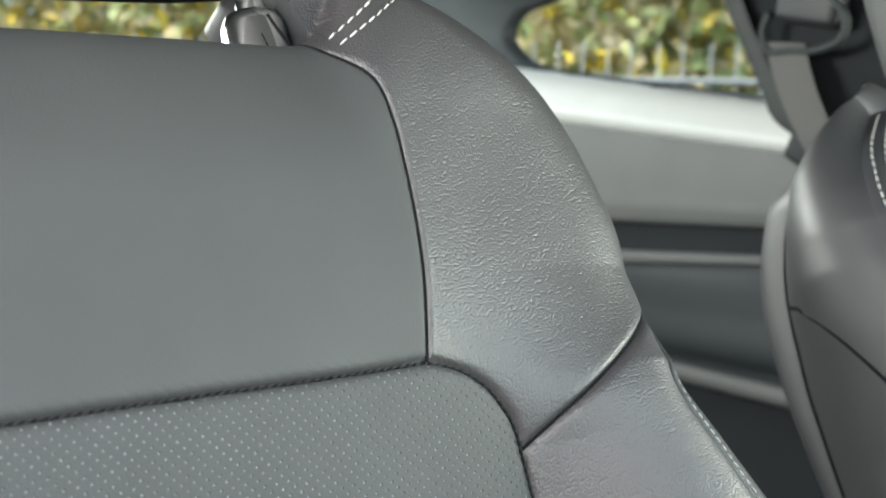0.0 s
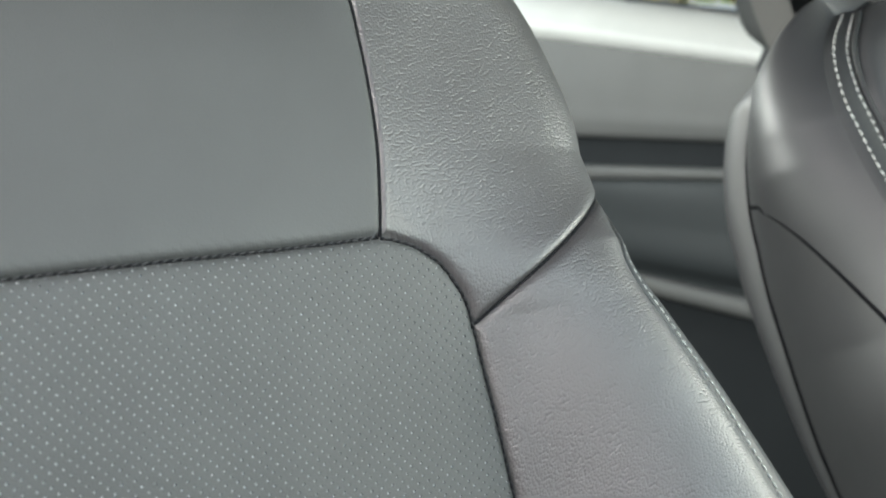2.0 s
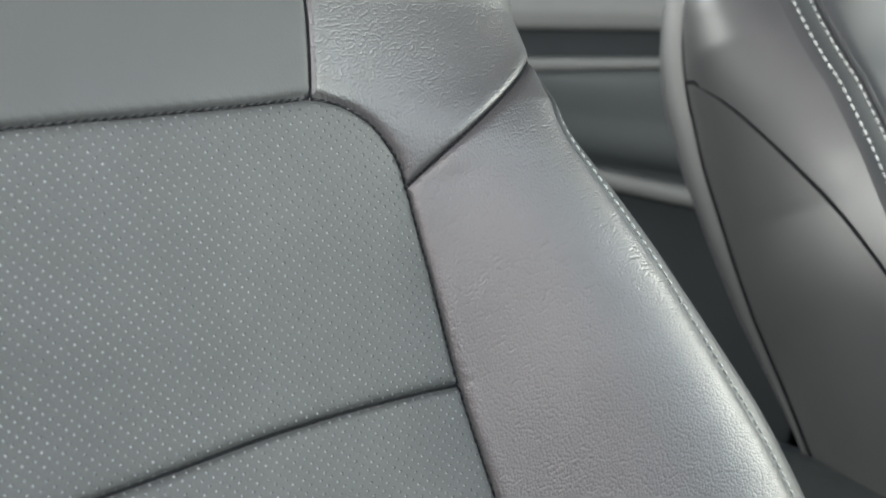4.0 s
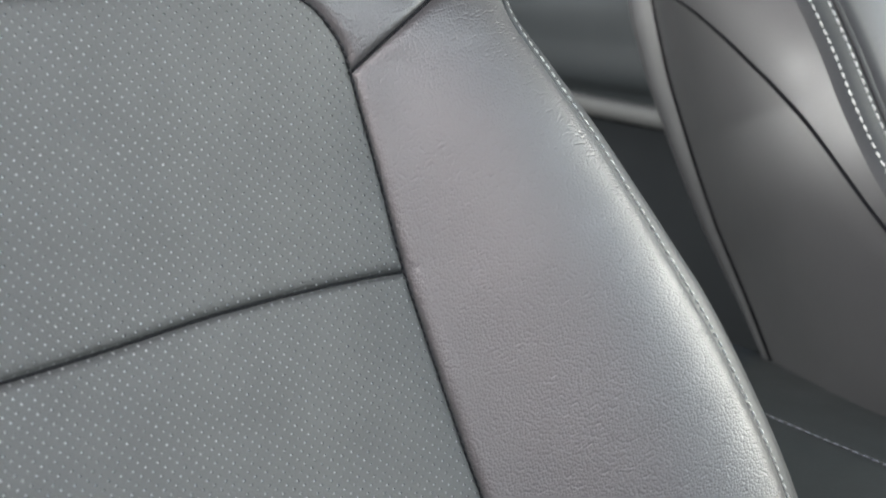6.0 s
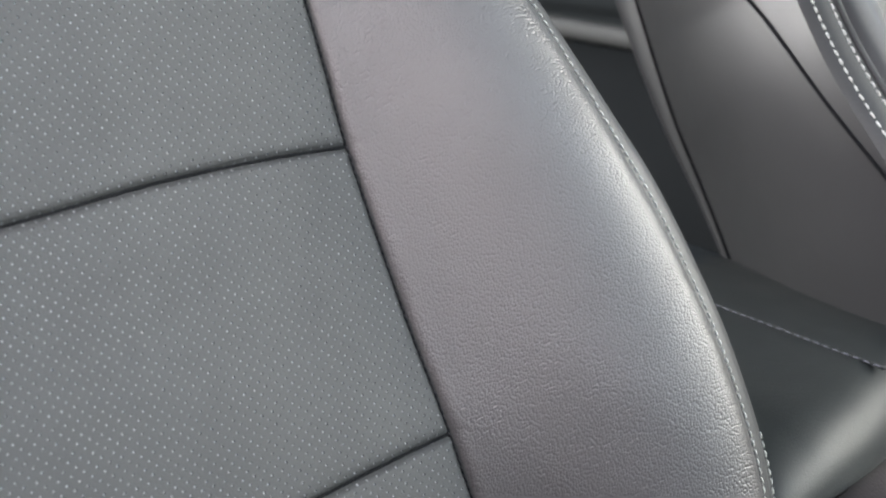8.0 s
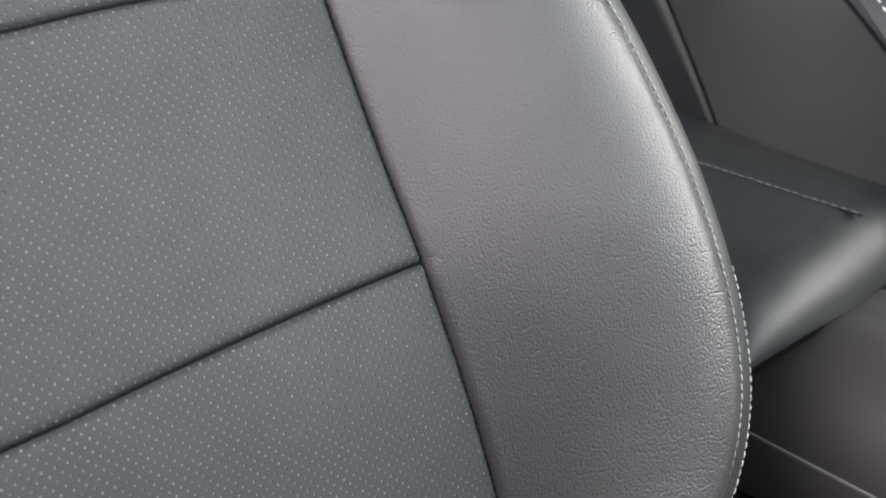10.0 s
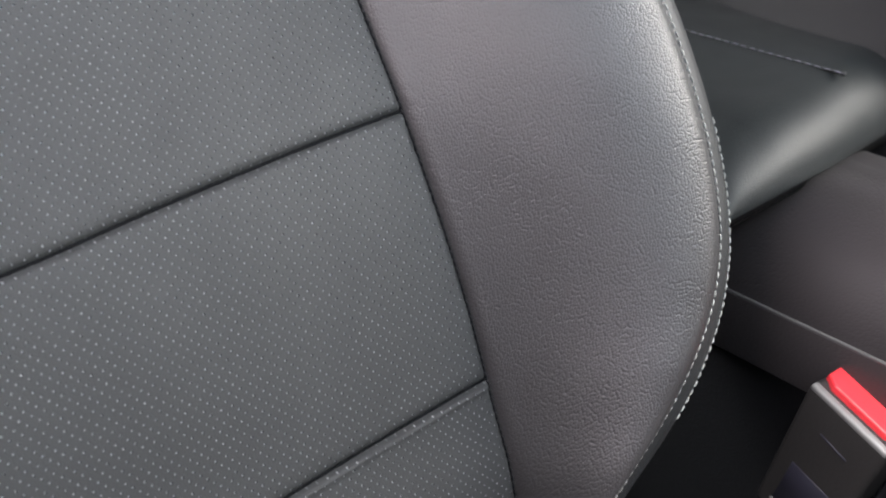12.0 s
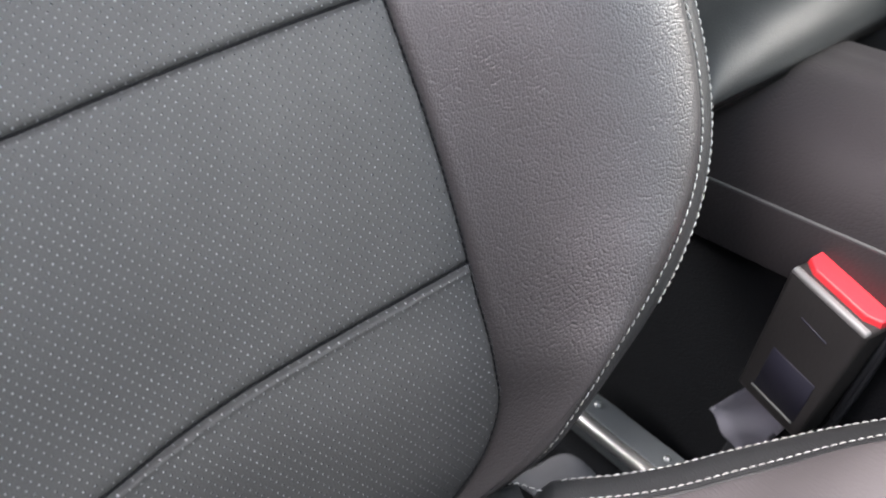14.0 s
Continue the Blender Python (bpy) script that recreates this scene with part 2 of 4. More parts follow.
def stitch_mesh(name, length, radius, mat):
    """One stitch: a short plump thread with its ends drawn down."""
    q = np.linspace(-0.5, 0.5, 6)
    pts = np.stack([q * length, np.zeros(6), radius * 0.9 * np.cos(q * np.pi) - radius * 0.4], 1)
    v, f = tube(pts, radius * np.array([0.45, 0.9, 1, 1, 0.9, 0.45]), 6)
    return mesh_of(name, v, f, mat)


def sew(points, outs, pitch, me, parent, name="stitch", lift=0.0003, skew=0.0):
    """Lays single stitches along a line of points; outs are the surface's normals there."""
    p, o = np.array(points), np.array(outs)
    s = np.concatenate([[0], np.cumsum(np.linalg.norm(np.diff(p, axis=0), axis=1))])
    for d in np.arange(pitch / 2, s[-1] - pitch / 2, pitch):
        c = Vector([np.interp(d, s, p[:, i]) for i in range(3)])
        a = Vector([np.interp(min(d + 0.001, s[-1]), s, p[:, i]) - np.interp(max(d - 0.001, 0), s, p[:, i]) for i in range(3)]).normalized()
        n = Vector([np.interp(d, s, o[:, i]) for i in range(3)]).normalized()
        y = n.cross(a).normalized()
        a = (a + y * (skew + random.uniform(-0.04, 0.04))).normalized()
        y = n.cross(a).normalized()
        n = a.cross(y)
        m = Matrix((a, y, n)).transposed().to_4x4()
        m.translation = c + n * lift
        part(name, me, parent, at=m)


# ---- front seats ----
# A backrest is shaped in its own plane: u across, v up along it, n towards the sitter.
UC = 0.18
EDGE = spline([-0.262, -0.249, -0.231, -0.208, -0.185, -0.163, -0.142, -0.119, -0.098, -0.067, -0.030, 0.0, 0.035, 0.08, 0.129, 0.175, 0.215,
               0.253, 0.280, 0.302, 0.329, 0.36, 0.395, 0.424, 0.444, 0.460, 0.480],
              [0.358, 0.368, 0.380, 0.395, 0.413, 0.434, 0.451, 0.467, 0.476, 0.4815, 0.482, 0.480, 0.476, 0.467, 0.452, 0.437, 0.4220,
               0.4110, 0.4175, 0.4235, 0.428, 0.423, 0.409, 0.388, 0.365, 0.340, 0.308])
EDGE_PLAIN = spline([-0.262, -0.249, -0.231, -0.208, -0.185, -0.163, -0.142, -0.119, -0.098, -0.067, -0.030, 0.0, 0.035, 0.08, 0.129, 0.175, 0.215,
                     0.253, 0.280, 0.302, 0.329, 0.36, 0.395, 0.424, 0.444, 0.460, 0.480],
                    [0.345, 0.358, 0.372, 0.384, 0.396, 0.406, 0.414, 0.420, 0.426, 0.432, 0.438, 0.444, 0.449, 0.453, 0.450, 0.441, 0.433,
                     0.429, 0.428, 0.4275, 0.427, 0.426, 0.412, 0.375, 0.335, 0.310, 0.290])
CROWN = spline([-0.262, -0.249, -0.231, -0.208, -0.185, -0.163, -0.142, -0.11, -0.05, 0.0, 0.05, 0.1, 0.15, 0.2, 0.25, 0.285, 0.34, 0.5],
               [-0.032, -0.012, 0.012, 0.030, 0.042, 0.050, 0.056, 0.060, 0.061, 0.058, 0.051, 0.044, 0.036, 0.028, 0.017, 0.008, 0.0, 0.0])
DISH = spline([-0.262, -0.235, -0.207, -0.185, -0.15, 0.0, 0.07, 0.138, 0.2, 0.272, 0.36, 0.5],
              [-0.040, -0.020, -0.008, -0.002, 0.0, 0.0, -0.008, -0.012, -0.008, -0.001, 0.0, 0.0])
SEAM = spline([-0.262, -0.249, -0.235, -0.218, -0.207, -0.185, -0.133, -0.079, 0.0, 0.045, 0.096, 0.148, 0.19, 0.232],
              [0.343, 0.354, 0.365, 0.3728, 0.3755, 0.3743, 0.3708, 0.3668, 0.3582, 0.3535, 0.3484, 0.3427, 0.338, 0.332])
CORNER = [(0.332, 0.232), (0.3295, 0.241), (0.325, 0.250), (0.317, 0.261), (0.304, 0.2695), (0.289, 0.2735)]
TOPSEAM = spline([-0.2, 0.07, 0.112, 0.152, 0.197, 0.246, 0.289, 0.40], [0.262, 0.264, 0.265, 0.267, 0.269, 0.271, 0.2735, 0.2735])
RISER = spline([0.2735, 0.293, 0.316, 0.339, 0.363, 0.387, 0.408, 0.424, 0.48], [0.289, 0.292, 0.2945, 0.2955, 0.2955, 0.2938, 0.2878, 0.274, 0.24])
CROSS = [spline([-0.15, 0.05, 0.154, 0.198, 0.247, 0.302, 0.36], [0.122, 0.121, 0.1245, 0.129, 0.135, 0.1385, 0.139]),
         spline([-0.15, 0.05, 0.1, 0.175, 0.225, 0.277, 0.333, 0.37], [-0.034, -0.036, -0.0345, -0.026, -0.0175, -0.0095, -0.002, 0.002]),
         spline([-0.15, 0.05, 0.12, 0.176, 0.205, 0.234, 0.263, 0.293, 0.325, 0.366, 0.38], [-0.19, -0.194, -0.188, -0.173, -0.163, -0.155, -0.149, -0.144, -0.139, -0.133, -0.131])]
SPLIT = [(0.3315, 0.2305), (0.348, 0.243), (0.368, 0.257), (0.392, 0.273), (0.404, 0.281), (0.418, 0.289), (0.435, 0.297)]
SPLIT_V = spline([p[0] for p in SPLIT], [p[1] for p in SPLIT])


def mirrored(u):
    return UC + np.abs(u - UC)


def roll_off(d, r):
    """Drop of a rounded edge of radius r at distance d from it."""
    d = np.clip(d, 0.0, r)
    return r - np.sqrt(np.maximum(r * r - (r - d) ** 2, 0))


def top_line(u, ease=0.006):
    """Upper edge: the shoulders stand higher than the middle, but for the plump seat (wide ease)."""
    return 0.432 + (0.052 / (1 + np.exp(-(u - 0.287) / ease)) if ease < 0.01 else 0.0)


def base_height(u, v, extra=0.0, outline=EDGE, plump=False):
    """Height of the padding over the backrest's plane, without its seams."""
    u = mirrored(u)
    seam, edge = SEAM(np.minimum(v, 0.232)), outline(v)
    seam = seam - np.clip(v - 0.232, 0, 0.2) * 0.6
    q = np.clip((u - seam) / np.maximum(edge - seam, 0.004), 0, 1)
    n = DISH(v) + (CROWN(v) + extra * np.exp(-(((v - 0.0) / 0.14) ** 2)) - DISH(v)) * (np.sin(q * np.pi / 2) + (0.15 if plump else 0.38) * q * np.sin(q * np.pi))
    w = np.clip((v - 0.262) / (0.17 if plump else 0.05), 0, 1)
    n = n - w * roll_off(edge - u, 0.045) * (0.6 if plump else 0.75)
    low = (1 - w)
    if plump:
        n = n - low * roll_off(edge - u, 0.007) * 0.8
    else:
        n = n - low * (roll_off(edge - u, 0.021) * 0.6 - 0.007 * q * q)
        # the narrow valley before the piping
        n = n - low * 0.0032 * np.exp(-(((edge - u - 0.0042) / 0.0020) ** 2))
    n = n - roll_off(top_line(u, 0.02 if plump else 0.006) - v, 0.046 if plump else 0.085) * (0.74 if plump else 0.40)
    # soft creases of the foam
    n = n + 0.00025 * np.sin(u * 61 + 3 * np.sin(v * 23)) * np.cos(v * 37 + 2 * np.sin(u * 31))
    return n


def seam_lines(step):
    vs = np.arange(-0.262, 0.2321, step)
    right = np.stack([SEAM(vs), vs], 1)
    corner = chain(CORNER, step)
    us = np.arange(2 * UC - 0.289, 0.2891, step)
    top = np.stack([us, TOPSEAM(us)], 1)
    vr = np.arange(0.2735, 0.452, step)
    riser = np.stack([RISER(vr), vr], 1)
    split = chain(SPLIT, step)
    out = []
    for line, deep, wide in ((np.concatenate([right, corner[1:-1]]), 0.0044, 0.0018), (riser, 0.0022, 0.0016), (split, 0.0042, 0.0020)):
        out.append((line, deep, wide))
        flip = line.copy()
        flip[:, 0] = 2 * UC - flip[:, 0]
        out.append((flip, deep, wide))
    out.append((top, 0.0048, 0.0026))
    for c in CROSS:
        ul = np.arange(2 * UC - 0.372, 0.3725, step)
        line = np.stack([ul, c(ul)], 1)
        line = line[mirrored(line[:, 0]) <= SEAM(line[:, 1]) + 0.0005]
        out.append((line, 0.0048, 0.0027))
    return out


def nearest(points, line):
    """Distance from each point to a dense line, and the nearest place on it."""
    lo, hi = line.min(0) - 0.03, line.max(0) + 0.03
    d = np.full(len(points), 1.0)
    near = points.copy()
    idx = np.where(((points > lo) & (points < hi)).all(1))[0]
    for block_of in np.array_split(idx, max(1, len(idx) * len(line) // 4_000_000)):
        if not len(block_of):
            continue
        diff = points[block_of][:, None] - line[None]
        dd = np.einsum("ijk,ijk->ij", diff, diff)
        j = dd.argmin(1)
        d[block_of] = np.sqrt(dd[np.arange(len(block_of)), j])
        near[block_of] = line[j]
    return d, near


def sunk(pts, lines, cell, fine):
    """How far the seams draw the surface in; the folded edges beside some of them stand proud."""
    drop = np.zeros(len(pts))
    for line, deep, wide in lines:
        d, near = nearest(pts, line)
        drop = np.maximum(drop, deep * (0.62 * np.exp(-d / (cell * 0.8)) + 0.38 * np.exp(-((d / wide) ** 1.25))))
        if fine:
            # little puckers that the thread pulls beside the seam
            drop += 0.00012 * np.exp(-((d / 0.006) ** 2)) * np.sin(pts[:, 0] * 900 + pts[:, 1] * 1100)
    if fine:
        u, v = pts.T
        inner = mirrored(u) < SEAM(np.minimum(v, 0.232))
        for c, tall in zip(CROSS, (0.0003, 0.0003, 0.0013)):
            drop -= inner * tall * np.exp(-(((c(u) - v - 0.0032) / 0.0017) ** 2))
        drop -= (v > 0.276) * (v < 0.40) * 0.0007 * np.exp(-(((mirrored(u) - RISER(np.maximum(v, 0.2735)) - 0.0021) / 0.0011) ** 2))
    return drop


PITCH_U, PITCH_V, LEAN = 0.0051, 0.0027, 0.10


def hole_cell(u, v):
    """Column and row of the punched pattern at a place on the backrest."""
    x = u - UC
    j = np.floor((v - LEAN * x) / PITCH_V).astype(int)
    i = np.floor(x / PITCH_U + 0.5 * (np.abs(j) % 2)).astype(int)
    return i, j


def punched(panel_of, height, first_u):
    """Leather with its holes cut through, cell by cell: points, faces and kinds of face (0 skin, 1 cut edge, 2 backing), the panel of
    each face, and the set of cells that it covers."""
    gi, gj = np.meshgrid(np.arange(-45, 46), np.arange(-108, 108))
    i, j = gi.ravel(), gj.ravel()
    odd = np.abs(j) % 2
    kx = [0, 1, 2, 3, 4, 4, 4, 3, 2, 1, 0, 0]
    kz = [0, 0, 0, 0, 0, 1, 2, 2, 2, 2, 2, 1]
    bx = (4 * i - 2 * odd)[:, None] + np.array(kx)
    bz = (2 * j)[:, None] + np.array(kz)

    def place(x4, z2):
        x = x4 * (PITCH_U / 4)
        return UC + x, z2 * (PITCH_V / 2) + LEAN * x

    bu, bv = place(bx, bz)
    cu, cv = place(4 * i - 2 * odd + 2, 2 * j + 1)
    owner = panel_of(bu.ravel(), bv.ravel()).reshape(bu.shape)
    mid = panel_of(cu, cv)
    good = (mid >= 0) & (owner == mid[:, None]).all(1) & (cu > first_u)
    i, j, bx, bz, cu, cv, mid = (a[good] for a in (i, j, bx, bz, cu, cv, mid))
    m = len(i)
    keys, inv = np.unique(np.stack([bx.ravel(), bz.ravel()], 1), axis=0, return_inverse=True)
    inv = inv.reshape(m, 12)
    eu, ev = place(keys[:, 0], keys[:, 1])
    ang = np.arctan2(np.array(kz) - 1.0, (np.array(kx) - 2.0) * 0.94)
    rng_h = np.random.default_rng(7)
    rad = 0.00061 * rng_h.uniform(0.92, 1.08, (m, 1))
    ru, rv = cu[:, None] + rad * np.cos(ang), cv[:, None] + rad * np.sin(ang)
    rn = height(np.stack([ru.ravel(), rv.ravel()], 1)).reshape(m, 12)
    deep = 0.00066 * rng_h.uniform(0.88, 1.12, (m, 1))
    flat = np.stack([ru, rv, rn], -1)
    low = np.stack([cu[:, None] + (ru - cu[:, None]) * 0.85, cv[:, None] + (rv - cv[:, None]) * 0.85, rn - deep], -1)
    en = height(np.stack([eu, ev], 1))
    points = np.concatenate([np.stack([eu, ev, en], 1), flat.reshape(-1, 3), flat.reshape(-1, 3), low.reshape(-1, 3)])
    e = len(keys)
    k = np.arange(12)
    nxt = (k + 1) % 12
    rim = e + (np.arange(m) * 12)[:, None] + k
    skin = np.stack([inv, inv[:, nxt], rim[:, nxt], rim], -1).reshape(-1, 4)
    r2 = rim + m * 12
    r3 = r2 + m * 12
    edge = np.stack([r2, r2[:, nxt], r3[:, nxt], r3], -1).reshape(-1, 4)
    return points, skin, edge, r3, mid, set(zip(i.tolist(), j.tolist()))


def uvn(u, v, n, mirror):
    """A point of the backrest in its object's own axes."""
    x = u - UC
    return np.stack([-x if mirror else x, -np.asarray(n), v], -1)


def build_backrest(seat, place, mirror, cell, fine, extra=0.0, outline=EDGE):
    cols = int(0.62 / cell)
    rows = int(0.742 / cell)
    s = np.linspace(-1, 1, cols)
    r = np.linspace(0, 1, rows)
    su, rr = np.meshgrid(s, r)
    v = -0.262 + rr * 0.742
    for _ in range(6):
        u = UC + su * (outline(v) - UC)
        v = -0.262 + rr * (top_line(mirrored(u), 0.006 if fine else 0.02) + 0.262)
    u = UC + su * (outline(v) - UC)
    pts = np.stack([u.ravel(), v.ravel()], 1)
    lines = seam_lines(cell * 0.35)
    if not fine:
        lines = lines[:2] + lines[6:]
    edge_of = np.zeros((rows, cols), bool)
    edge_of[0] = edge_of[-1] = True
    edge_of[:, 0] = edge_of[:, -1] = True
    free = ~edge_of.ravel()
    for line, deep, wide in lines:
        d, near = nearest(pts, line)
        snap = (d < cell * 0.49) & free
        pts[snap] = near[snap]
    n = base_height(pts[:, 0], pts[:, 1], extra, outline, not fine) - sunk(pts, lines, cell, fine)
    xyz = uvn(pts[:, 0], pts[:, 1], n, mirror)
    _, faces = sheet(xyz.reshape(rows, cols, 3))
    if mirror:
        faces = faces[:, ::-1]
    cu, cv = pts[faces].mean(1).T
    cm = mirrored(cu)
    corner_v = spline([p[0] for p in CORNER[::-1]], [p[1] for p in CORNER[::-1]])
    in_insert = np.where(cv < 0.232, cm < SEAM(cv), (cv < TOPSEAM(np.minimum(cu, 0.289))) & (cm < 0.332) & ((cm < 0.289) | (cv < corner_v(cm))))
    in_top = ~in_insert & (cv >= 0.262) & (cm < RISER(np.maximum(cv, 0.2735)))
    in_bolster = ~in_insert & ~in_top & (cv < SPLIT_V(cm))
    shoulder = ~in_insert & ~in_top & ~in_bolster
    right = cu > UC
    shell_me = mesh_of("core", *sheet(uvn(*np.meshgrid(np.linspace(-0.05, 0.41, 8), np.linspace(-0.2, 0.4, 10)), np.full((10, 8), -0.05), mirror)), SHELL_BLACK)
    back = part("backrest", shell_me, seat, "padded seat back in panelled charcoal leather", at=place)
    c0, c1, c2 = (c(cu) for c in CROSS)
    groups = [("insert_panel", in_insert & (cv >= c0), LEATHER_PERF), ("insert_panel", in_insert & (cv < c0) & (cv >= c1), LEATHER_PERF),
              ("insert_panel", in_insert & (cv < c1) & (cv >= c2), LEATHER_PERF), ("insert_panel", in_insert & (cv < c2), LEATHER_PERF),
              ("upper_panel", in_top, LEATHER_SMOOTH), ("bolster", in_bolster & right, LEATHER), ("bolster", in_bolster & ~right, LEATHER),
              ("shoulder_panel", shoulder & right, LEATHER), ("shoulder_panel", shoulder & ~right, LEATHER)]
    if not fine:
        groups = [(a, b, LEATHER_SIDE if c is LEATHER else c) for a, b, c in groups]
    labels = {"insert_panel": "grey leather panel with rows of punched holes", "upper_panel": "smooth grey leather panel", "bolster": "grained charcoal leather side bolster"}
    if fine:
        def panel_of(u, v):
            m_u = mirrored(u)
            inside = np.where(v < 0.232, m_u < SEAM(np.minimum(v, 0.232)) - 0.0004, (v < TOPSEAM(np.minimum(u, 0.289)) - 0.0004) & (m_u < 0.332) & ((m_u < 0.289) | (v < corner_v(m_u) - 0.0004)))
            inside &= v > -0.258
            a, b, c = (q(u) for q in CROSS)
            at = np.where(v > a, 0, np.where(v > b, 1, np.where(v > c, 2, 3)))
            return np.where(inside, at, -1)

        pp, skin, cut, cups, owner, covered = punched(panel_of, lambda p: base_height(p[:, 0], p[:, 1], extra, outline) - sunk(p, lines, cell, fine) + 0.00005, 0.085)
        hole_xyz = uvn(pp[:, 0], pp[:, 1], pp[:, 2], mirror)
        ci, cj = hole_cell(pts[:, 0], pts[:, 1])
        under = np.array([c in covered for c in zip(ci.tolist(), cj.tolist())])
        open_face = under[faces].all(1)
    panel = 0
    for name, pick, mat in groups:
        if fine and name == "insert_panel":
            f = faces[pick & ~open_face]
            mine = owner == panel
            panel += 1
            quads = [f, skin[np.repeat(mine, 12)] + len(xyz), cut[np.repeat(mine, 12)] + len(xyz)]
            ends = cups[mine] + len(xyz)
            both = np.concatenate([xyz, hole_xyz])
            used, inv = np.unique(np.concatenate([q.ravel() for q in quads] + [ends.ravel()]), return_inverse=True)
            nq = sum(len(q) for q in quads)
            me = mesh_of(name, both[used], list(inv[: nq * 4].reshape(-1, 4)) + list(inv[nq * 4:].reshape(-1, 12)), mat)
            for extra_mat in (LEATHER_SMOOTH, HOLE_WALL, HOLE_BACK):
                me.materials.append(extra_mat)
            me.polygons.foreach_set("material_index", np.repeat([0, 1, 2, 3], [len(quads[0]), len(quads[1]), len(quads[2]), len(ends)]))
            me.update()
            part(name, me, back, labels.get(name, ""))
            continue
        f = faces[pick]
        if not len(f):
            continue
        used, inv = np.unique(f.ravel(), return_inverse=True)
        part(name, mesh_of(name, xyz[used], inv.reshape(-1, 4), mat), back, labels.get(name, ""))

    # the side: an edge strip, then the boxing back to the rear shell
    g = pts.reshape(rows, cols, 2)
    gn = n.reshape(rows, cols)
    k = max(1, int(0.004 / cell))
    for side in (1, -1):
        col = -1 if side > 0 else 0
        pu, pv, pn = g[::k, col, 0], g[::k, col, 1], gn[::k, col]
        tu, tv = np.gradient(pu), np.gradient(pv)
        ln = np.hypot(tu, tv) + 1e-9
        ou, ov = tv / ln * side, -tu / ln * side
        if side < 0:
            ou, ov = -np.abs(ou), ov
        w1 = np.maximum(np.clip((pv - 0.10) / 0.17, 0, 1), 0.6 * np.clip((-0.15 - pv) / 0.07, 0, 1)) if fine else 0 * pv
        w = np.maximum(np.clip((pv - 0.270) / 0.03, 0, 1), np.clip((-0.225 - pv) / 0.08, 0, 1)) if fine else np.clip((pv - 0.34) / 0.10, 0, 1)
        strip = [(0.0, 0.0), (0.0035, 0.0004), (0.0120, -0.0012), (0.0185, -0.0050), (0.0222, -0.0120)]
        plain = [(0.0, 0.0), (0.0010, -0.0040), (0.0022, -0.0090), (0.0030, -0.0130), (0.0036, -0.0180)]
        rowsp = []
        narrow = [(0.0, 0.0), (0.0032, 0.0003), (0.0066, -0.0010), (0.0094, -0.0046), (0.0110, -0.0120)]
        for (a, b), (c, d), (g1, g2) in zip(strip, plain, narrow):
            a, b = a * (1 - w1) + g1 * w1, b * (1 - w1) + g2 * w1
            off, dn = a * (1 - w) + c * w, b * (1 - w) + d * w
            rowsp.append(uvn(pu + ou * off, pv + ov * off, pn + dn, mirror))
        near_row, far_row = rowsp[1] * 0.6 + rowsp[2] * 0.4, rowsp[2] * 0.1 + rowsp[3] * 0.9
        vf = sheet(np.stack(rowsp, 1))
        part("edge_strip", mesh_of("edge_strip", vf[0], vf[1][:, ::-1] if (side > 0) != mirror else vf[1], LEATHER_STRIP), back, "narrow smooth strip along the bolster")
        off0 = (strip[-1][0] * (1 - w1) + narrow[-1][0] * w1) * (1 - w) + plain[-1][0] * w
        dn0 = strip[-1][1] * (1 - w) + plain[-1][1] * w
        deep = spline([-0.262, -0.1, 0.03, 0.106, 0.19, 0.25, 0.31, 0.335, 0.361, 0.378, 0.391, 0.405, 0.43, 0.48],
                      [-0.07, -0.077, -0.097, -0.114, -0.133, -0.143, -0.142, -0.136, -0.124, -0.111, -0.090, -0.072, -0.055, -0.04])(pv) + (0.0 if fine else -0.002 + 0.012 * np.clip((pv - 0.12) / 0.15, 0, 1))
        rowsp = []
        for q in np.linspace(0, 1, 14):
            rear = np.maximum(off0 - 0.004, 0) if fine else np.maximum(0.434 - mirrored(pu), -0.06) * np.clip((0.415 - pv) / 0.04, 0, 1)
            off = off0 * (1 - q) + rear * q + (0.014 if fine else 0.010 + 0.016 * np.clip((pv - 0.18) / 0.13, 0, 1)) * np.sin(q * np.pi) ** 0.9
            rowsp.append(uvn(pu + ou * off, pv + ov * off * (1 - 0.3 * q), (pn + dn0) * (1 - q) + deep * q, mirror))
        vf = sheet(np.stack(rowsp, 1))
        part("side_panel", mesh_of("side_panel", vf[0], vf[1][:, ::-1] if (side > 0) != mirror else vf[1], LEATHER_SIDE), back, "smooth leather side of the seat back")
        # a curved seam runs over the side from the rear rim down to the front edge
        sv, sn = chain([(0.2985, -0.131), (0.2990, -0.124), (0.2960, -0.112), (0.2880, -0.096), (0.2740, -0.080), (0.250, -0.060), (0.212, -0.034), (0.156, 0.008), (0.100, 0.043), (0.053, 0.072), (0.010, 0.091)], 0.005).T
        gridp = np.stack(rowsp, 1)
        seam_pts = []
        for a, b in zip(sv, sn):
            i = np.abs(pv - a).argmin()
            colp = gridp[i]
            j = np.interp(-b, colp[:, 1], np.arange(14))
            seam_pts.append([np.interp(j, np.arange(14), colp[:, 0]) + (-0.0010 if mirror else 0.0010) * side, -b, np.interp(j, np.arange(14), colp[:, 2])])
        seam_pts = np.array(seam_pts)
        seam_pts[6:-6] = np.stack([np.convolve(seam_pts[:, i], np.ones(13) / 13, "valid") for i in range(3)], 1)
        vf = tube(seam_pts[1:-4], 0.0012, 6)
        if side > 0 and not fine:
            part("side_seam", mesh_of("side_seam", *vf, CARPET), back, "dark curved seam on the side")
        # a rounded rim at the rear and the hard back shell
        rowsp = []
